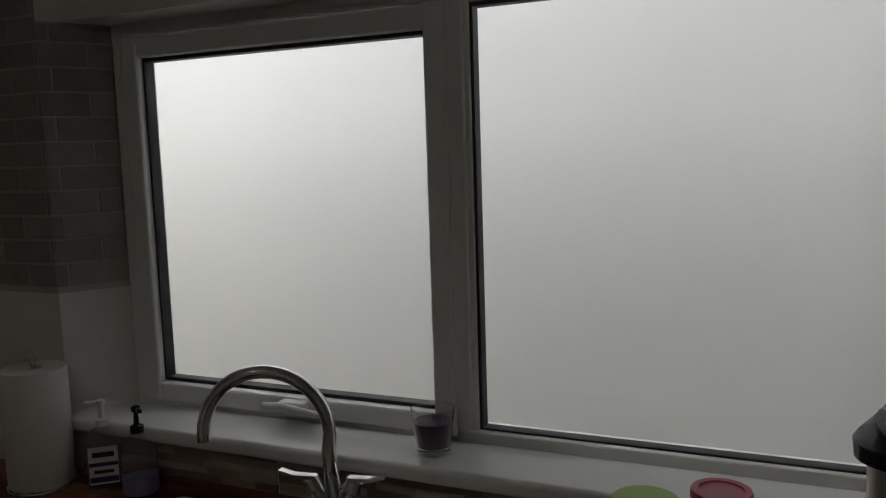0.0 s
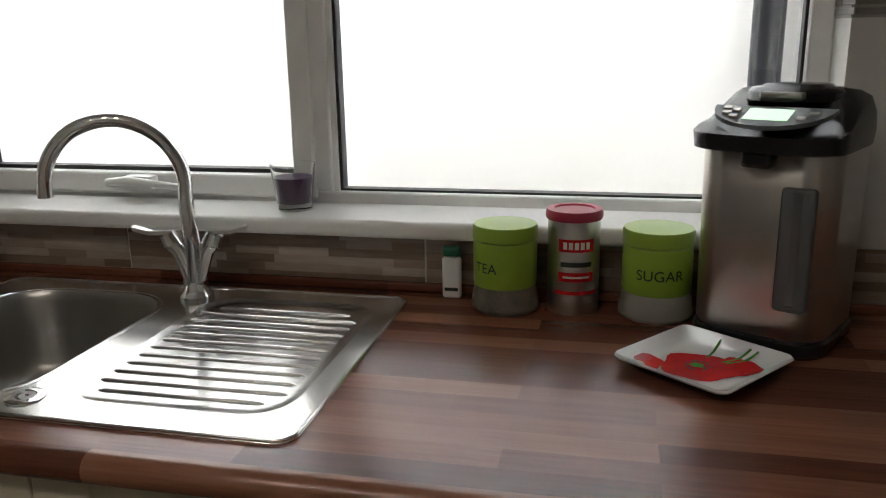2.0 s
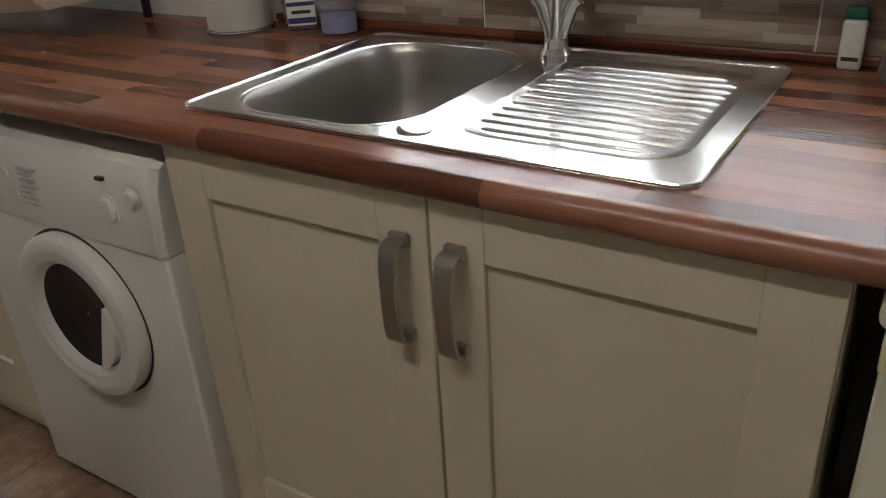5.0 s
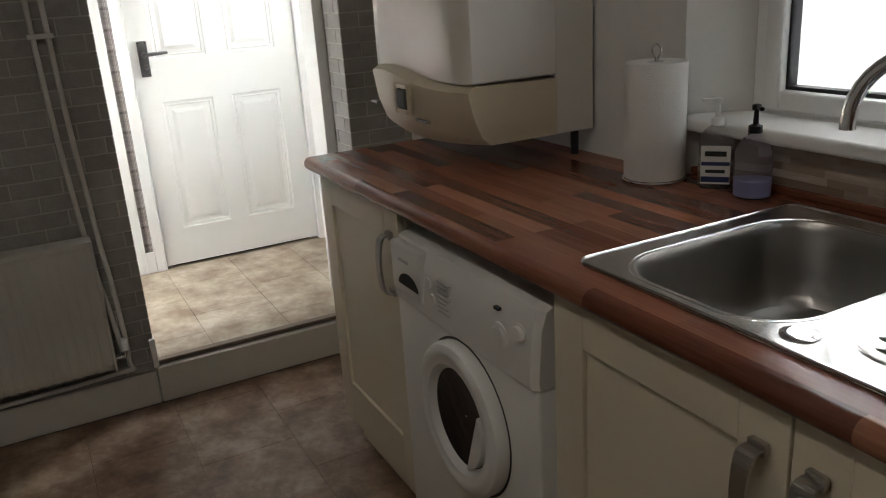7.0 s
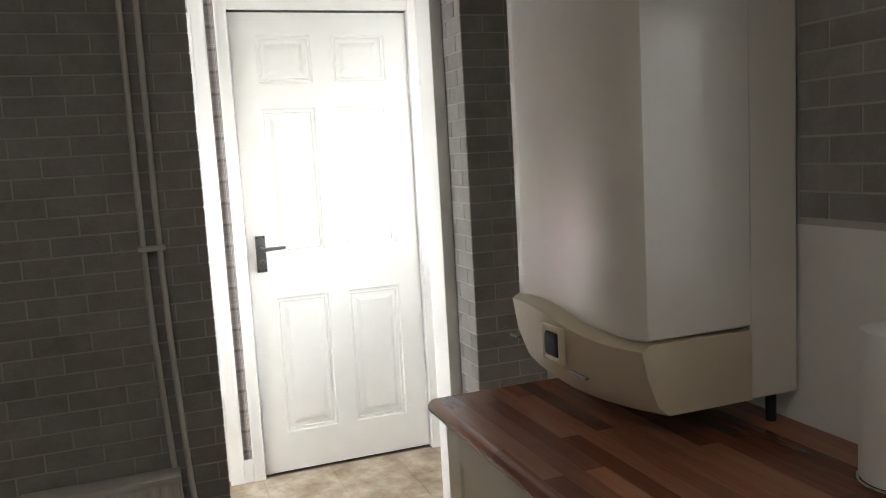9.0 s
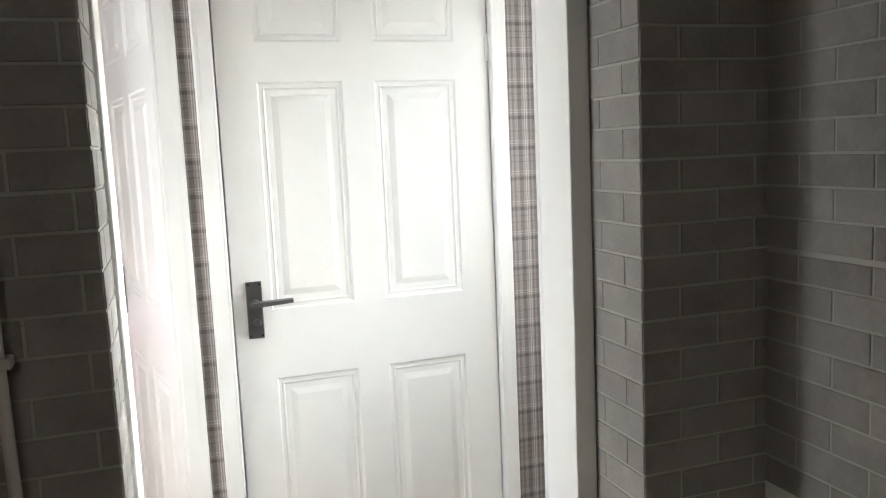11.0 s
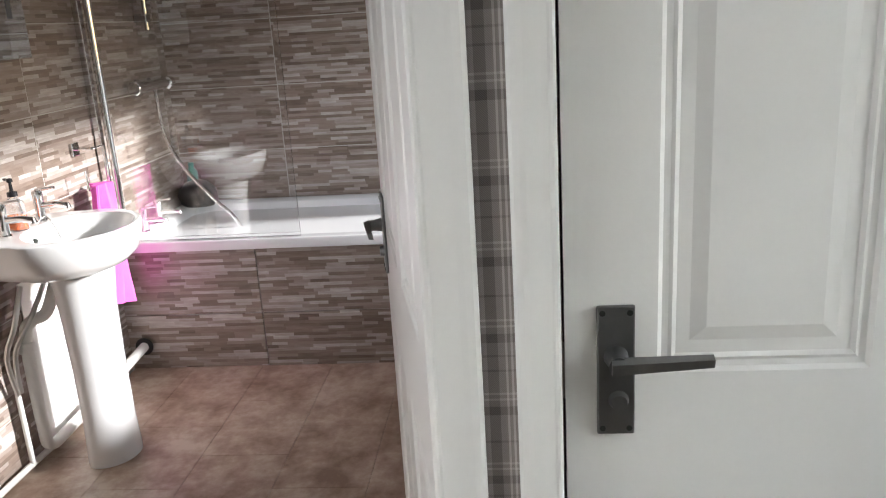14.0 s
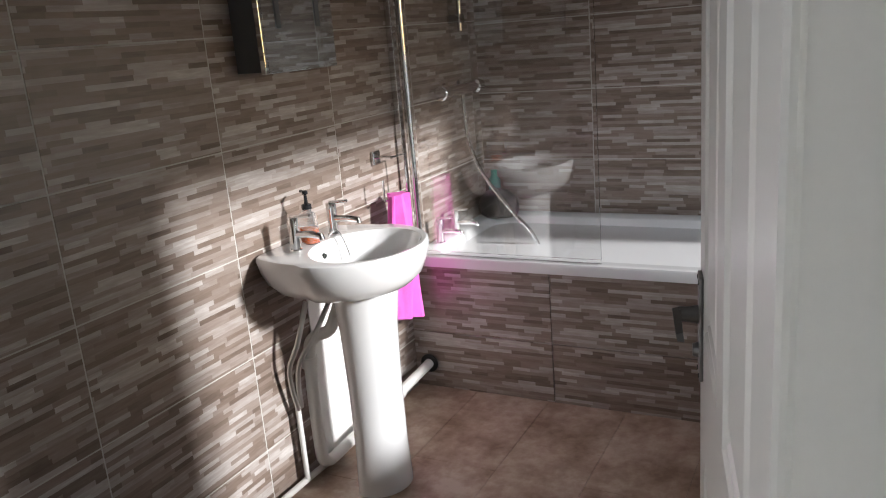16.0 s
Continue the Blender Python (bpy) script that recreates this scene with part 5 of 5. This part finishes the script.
ring = thing("towel_ring", (-6.13, BY, 1.13), "square chrome towel ring on the tiled wall", "towel ring")
part("plate", box(-6.155, -6.105, BY + 0.003, BY + 0.014, 1.105, 1.155, 0.003), CHROME, ring)
part("arm", tube([(-6.13, BY + 0.01, 1.13), (-6.13, BY + 0.075, 1.13)], 0.006, 10), CHROME, ring, smooth=True)
part("loop", tube([(-6.13, BY + 0.075, 1.13), (-6.215, BY + 0.078, 1.13), (-6.215, BY + 0.078, 0.985), (-6.05, BY + 0.078, 0.985), (-6.05, BY + 0.078, 1.06)], 0.0045, 8), CHROME, ring)
tw = thing("hand_towel", (-6.13, -1.06, 0.5), "bright pink hand towel hung through the ring", "towel")
rings = []
for k in range(15):
    q = k / 14
    z = 0.995 - 0.48 * q
    w = 0.05 + 0.045 * min(1, q * 1.5)
    rings.append([(-6.13 + w * math.cos(t) * (1 + 0.08 * math.sin(4 * t + 3 * q)), -1.058 + (0.028 + 0.012 * math.sin(3 * t + 5 * q + 1) + 0.01 * math.sin(6 * t)) * math.sin(t), z + (0.025 * math.cos(t) if k == 14 else 0)) for t in [2 * math.pi * j / 28 for j in range(28)]])
part("towel", loft(rings), PINK, tw, smooth=True)

bath = thing("bathtub", (-6.7, -0.3, HF), "white acrylic bath with flat rim", "bath")
b0, b1, c0, c1 = FARX + 0.01, -6.285, BY + 0.012, RY - 0.01
cx, cy = (b0 + b1) / 2, (c0 + c1) / 2


def rect(d, r, z, dy=0.0):
    return [(x, y, z) for x, y in rounded(b0 + d, b1 - d, c0 + d + dy, c1 - d, r, 8)]


part("tub", loft([rect(0.0, 0.004, 0.672), rect(0.0, 0.006, 0.706), rect(0.004, 0.01, 0.712), rect(0.06, 0.09, 0.712), rect(0.07, 0.1, 0.704), rect(0.085, 0.12, 0.62, 0.01), rect(0.12, 0.14, 0.36, 0.04), rect(0.16, 0.14, 0.3, 0.07), rect(0.3, 0.05, 0.29, 0.1)]), ACRYLIC, bath, smooth=True)
part("overflow", tube([(-6.7, -1.035, 0.62), (-6.7, -1.02, 0.618)], [0.03, 0.027], 24), CHROME, bath, smooth=True)
pillar_tap(-6.49, -1.08, 0.712, "chrome lever bath tap")
pillar_tap(-6.64, -1.08, 0.712, "chrome lever bath tap")
setting("bath_panel_frame", box(-6.33, -6.305, BY, RY, HF, 0.672), GROUT, "backing of the tiled bath panel", "bath panel")
bpanel = bpy.data.objects["bath_panel_frame"]

scr = thing("shower_screen", (-6.31, -0.75, 0.714), "clear glass bath screen with a chrome wall profile", "shower screen")
part("profile", boxes((-6.325, -6.297, BY + 0.003, BY + 0.03, 0.714, 2.1), bev=0.003), CHROME, scr)
part("pole", tube([(-6.31, BY + 0.06, 0.714), (-6.31, BY + 0.06, 2.1)], 0.014, 16), CHROME, scr, smooth=True)
part("glass", box(-6.313, -6.307, BY + 0.072, -0.352, 0.73, 2.1, 0.001), SCREEN, scr).visible_shadow = False
part("seal", box(-6.316, -6.304, BY + 0.072, -0.352, 0.716, 0.73), BOTTLE, scr)

sv = thing("shower_valve", (-6.8, BY, 1.3), "chrome bar shower valve with a metal hose", "shower valve")
part("bar", tube([(-6.6, BY + 0.055, 1.31), (-6.605, BY + 0.055, 1.31), (-6.65, BY + 0.055, 1.31), (-6.655, BY + 0.055, 1.31), (-6.93, BY + 0.055, 1.31), (-6.935, BY + 0.055, 1.31), (-6.985, BY + 0.055, 1.31)], [0.026, 0.031, 0.031, 0.024, 0.024, 0.031, 0.028], 20), CHROME, sv, smooth=True)
for x in (-6.74, -6.88):
    part("elbow", tube([(x, BY + 0.003, 1.31), (x, BY + 0.01, 1.31), (x, BY + 0.05, 1.31)], [0.032, 0.018, 0.014], 18), CHROME, sv, smooth=True)
hose = smooth_path([(-6.8, BY + 0.06, 1.29), (-6.79, BY + 0.075, 1.1), (-6.74, BY + 0.16, 0.95), (-6.7, BY + 0.3, 0.8), (-6.68, BY + 0.38, 0.73), (-6.68, BY + 0.42, 0.66)], 14)
part("hose", tube(hose, [0.0092 if k % 2 else 0.0076 for k in range(len(hose))], 8), CHROME, sv, "ribbed chrome hose")
part("rail", tube([(-6.84, BY + 0.05, 1.55), (-6.84, BY + 0.05, 2.2)], 0.01, 12), CHROME, sv, smooth=True)
for z in (1.6, 2.18):
    part("rail_bracket", box(-6.865, -6.815, BY + 0.003, BY + 0.062, z - 0.018, z + 0.018, 0.004), CHROME, sv)

bag = thing("wash_bag", (-6.95, -0.98, 0.712), "crumpled black wash bag on the bath's corner", "wash bag")
rb = random.Random(8)
rings = []
for q, w in ((0, 0.8), (0.12, 1.0), (0.4, 1.08), (0.7, 0.95), (0.9, 0.6), (1.0, 0.15)):
    rings.append([(-6.97 + 0.06 * w * math.cos(t) * rb.uniform(0.93, 1.07), -1.02 + 0.09 * w * math.sin(t) * rb.uniform(0.93, 1.07), 0.713 + 0.13 * q) for t in [2 * math.pi * j / 20 for j in range(20)]])
part("bag", loft(rings), RUBBER, bag, smooth=True)
bt = thing("shampoo_bottle", (-7.03, -1.06, 0.712), "teal shampoo bottle behind the wash bag", "bottle")
part("bottle", lathe([(0.025, 0), (0.027, 0.004), (0.027, 0.16), (0.014, 0.178), (0.014, 0.205)]), mat("teal_plastic", (0.03, 0.28, 0.22), 0.3), bt, smooth=True, local=True)

# flat white sheet laid over the tiles between waste pipe and pedestal
patch = thing("white_patch", (-5.76, BY, 0.2), "flat white patch on the wall behind the pedestal", "board")
part("board", box(-5.88, -5.63, BY + 0.002, BY + 0.006, HF + 0.03, 0.76, 0.001), WHITE, patch)
# pipes under the basin
wp = thing("waste_pipe", (-5.62, -1.05, 0.2), "white plastic waste pipe under the basin", "pipe")
part("pipe", tube(smooth_path([(-5.6, -0.98, 0.78), (-5.58, -1.02, 0.68), (-5.55, -1.06, 0.66), (-5.53, -1.075, 0.6), (-5.53, -1.08, 0.3), (-5.56, -1.085, 0.215), (-5.7, -1.085, 0.21), (-6.282, -1.07, 0.262)], 5), 0.02, 14), PVC, wp, smooth=True)
part("coupling", tube([(-5.53, -1.078, 0.6), (-5.53, -1.079, 0.565)], 0.026, 16), PVC, wp, smooth=True)
part("coupling", tube([(-6.0, -1.077, 0.237), (-6.05, -1.076, 0.241)], 0.026, 16), PVC, wp, smooth=True)
# solid black disc paints the dark of the pipe's hole; the panel stays uncut
part("hole_rim", tube([(-6.283, -1.07, 0.262), (-6.277, -1.07, 0.262)], 0.038, 20), RUBBER, wp, "black disc for the shaded pipe hole in the bath panel")
fx = thing("supply_hoses", (-5.45, -1.06, 0.2), "braided flexible hoses and pipe under the basin", "pipes")
for dx in (0, -0.16):
    part("hose", tube(smooth_path([(-5.49 + dx, -1.03, 0.8), (-5.45 + dx * 0.6, -1.05, 0.68), (-5.44 + dx * 0.3, -1.09, 0.58), (-5.47 + dx * 0.1, -1.1, 0.44)], 6), 0.0085, 10), STEEL, fx, smooth=True)
part("riser", tube([(-5.475, -1.105, 0.45), (-5.475, -1.105, 0.19)], 0.009, 10), PVC, fx, smooth=True)
part("low_pipe", tube([(-5.9, -1.11, 0.175), (-5.475, -1.11, 0.185), (-4.4, -1.11, 0.19)], 0.011, 10), PVC, fx, smooth=True)


# ---- tiles: grey bricks, mosaic tiles, vinyl floor tiles ----
MESHES = {}


def piece(size, material, name, bev):
    key = (name, material.name, *(round(s, 4) for s in size))
    if key not in MESHES:
        bm = bmesh.new()
        w, h, t = size
        e = bev
        back = [bm.verts.new(p) for p in ((0, 0, 0), (w, 0, 0), (w, 0, h), (0, 0, h))]
        mid = [bm.verts.new(p) for p in ((0, -(t - e), 0), (w, -(t - e), 0), (w, -(t - e), h), (0, -(t - e), h))]
        top = [bm.verts.new(p) for p in ((e, -t, e), (w - e, -t, e), (w - e, -t, h - e), (e, -t, h - e))]
        for a, b_ in ((back, mid), (mid, top)):
            for k in range(4):
                bm.faces.new((a[k], a[(k + 1) % 4], b_[(k + 1) % 4], b_[k]))
        bm.faces.new(top)
        bmesh.ops.recalc_face_normals(bm, faces=bm.faces)
        data = bpy.data.meshes.new(name)
        bm.to_mesh(data)
        bm.free()
        data.materials.append(material)
        MESHES[key] = data
    return MESHES[key]


def courses(parent, m, width, height, w, h, joint, thick, material, name, bev=0.001, stagger=0.5, u_shift=0.0, v_shift=0.0, limit=290, rest=None):
    """Tiles over a rectangle: m takes (u, out, v) to the world, with out = -y of the piece."""
    made, spare = 0, []
    row = 0
    v = -v_shift
    while v < height - 0.004:
        u = -u_shift - (w * stagger if row % 2 else 0)
        while u < width - 0.004:
            u0, u1, v0, v1 = max(u, 0), min(u + w - joint, width), max(v, 0), min(v + h - joint, height)
            if u1 - u0 > 0.008 and v1 - v0 > 0.006:
                data = piece((u1 - u0, v1 - v0, thick), material, name, bev)
                at = m @ Matrix.Translation((u0, 0, v0))
                if made < limit:
                    ob = new(name, data)
                    ob.parent = parent
                    ob.matrix_basis = PLACE.get(parent.name, Matrix()).inverted() @ at
                    made += 1
                else:
                    spare.append((data, at))
            u += w
        v += h
        row += 1
    if spare:
        bm = bmesh.new()
        for data, at in spare:
            n0 = len(bm.verts)
            bm.from_mesh(data)
            bm.verts.ensure_lookup_table()
            for vert in bm.verts[n0:]:
                vert.co = at @ vert.co
        rest_ob = part(rest or name + "_rest", bm, material, parent)
        tagged(rest_ob, kind="stuff")


def facing(x, y, z, rz):
    return pose(x, y, z, 0, 0, rz)


BW, BH, J = 0.152, 0.054, 0.0045
# out is -y of the piece; rz turns it to face the room
courses(wall_end, facing(FX, 1.15, 0.0, 90), WL_Y - 1.15, 2.4, BW, BH, J, 0.002, GREY_TILE, "brick", limit=140, v_shift=(0.0) % BH)
courses(wall_end, facing(FX - 0.16, 1.15, HF, 0), 0.16, 2.04, BW, BH, J, 0.002, GREY_TILE, "brick", limit=90, u_shift=0.04, v_shift=(HF) % BH)
courses(wall_end, facing(FX, 0.325, HF, 180), 0.16, 2.04, BW, BH, J, 0.002, GREY_TILE, "brick", limit=90, u_shift=0.09, v_shift=(HF) % BH)
courses(wall_end, facing(FX, -1.75, 0.13, 90), 2.075, 2.29, BW, BH, J, 0.002, GREY_TILE, "brick", limit=285, rest="brick_field", v_shift=(0.13) % BH)
courses(wall_window, facing(FX + 0.004, WL_Y, 1.34, 0), -2.44 - FX, 1.08, BW, BH, J, 0.003, GREY_TILE, "brick", limit=120, v_shift=(1.34) % BH)
courses(wall_window, facing(FX + 0.004, WL_Y, 0.92, 0), -2.44 - FX, 0.42, BW, BH, J, 0.003, GREY_TILE, "brick", limit=50, v_shift=(0.92) % BH)
courses(wall_window, facing(-1.89, WL_Y, 1.34, 0), SP + 1.89, 1.08, BW, BH, J, 0.003, GREY_TILE, "brick", limit=90, v_shift=(1.34) % BH)
courses(wall_window, pose(SP, WL_Y, 1.34, 0, 0, math.degrees(math.atan2(1.535 - WL_Y, WL - SP))), 0.152, 0.585, BW, BH, J, 0.003, GREY_TILE, "brick", limit=90, u_shift=0.05, v_shift=(1.34) % BH)
courses(wall_window, pose(WR, 1.535, 1.39, 0, 0, -90), 0.12, 0.53, BW, BH, J, 0.003, GREY_TILE, "brick", limit=90, u_shift=0.03, v_shift=(1.39) % BH)
courses(wall_window, facing(WR, WY, 1.39, 0), 1.4, 1.0, BW, BH, J, 0.003, GREY_TILE, "brick", limit=0, rest="brick_field", v_shift=(1.39) % BH)
# splashback under the sill
courses(wall_window, facing(SP, WY, 0.922, 0), WR - SP + 0.6, 0.105, 0.6, 0.25, 0.004, 0.004, SPLASH, "splash_tile", stagger=0, u_shift=0.055)
# bathroom tiles
TW, TH = 0.559, 0.3085
courses(wall_basin, facing(BX, BY, HF, 180), BX - FARX, 2.26, TW, TH, 0.0035, 0.0009, MOSAIC, "tile", stagger=0, u_shift=0.488, v_shift=0.108)
courses(wall_far, facing(FARX, BY, HF, 90), RY - BY, 2.26, TW, TH, 0.0035, 0.0009, MOSAIC, "tile", stagger=0, u_shift=0.021, v_shift=0.125)
courses(bpanel, facing(-6.305, BY, HF, 90), RY - BY, 0.515, 0.6, 0.28, 0.003, 0.008, MOSAIC, "tile", stagger=0, u_shift=0.005, v_shift=0.04)


def floor_tiles(parent, x0, x1, y0, y1, z, w, h, material, shift=0.0):
    m = Matrix(((1, 0, 0, x0), (0, 0, 1, y0), (0, -1, 0, z), (0, 0, 0, 1)))
    courses(parent, m, x1 - x0, y1 - y0, w, h, 0.0014, 0.0035, material, "floor_tile", 0.0008, 0.5, shift, shift * 0.5)


floor_tiles(bpy.data.objects["floor"], FX + 0.022, 1.7, -1.7, 1.38, -0.004, 0.4, 0.3, FLOOR_K, 0.1)
floor_tiles(bpy.data.objects["floor_hall"], HX, FX - 0.03, -0.6, 1.48, HF - 0.004, 0.4, 0.3, FLOOR_H, 0.13)
floor_tiles(bpy.data.objects["floor_bathroom"], FARX + 0.8, HX - 0.002, BY + 0.004, RY, HF - 0.004, 0.4, 0.3, FLOOR_B, 0.07)
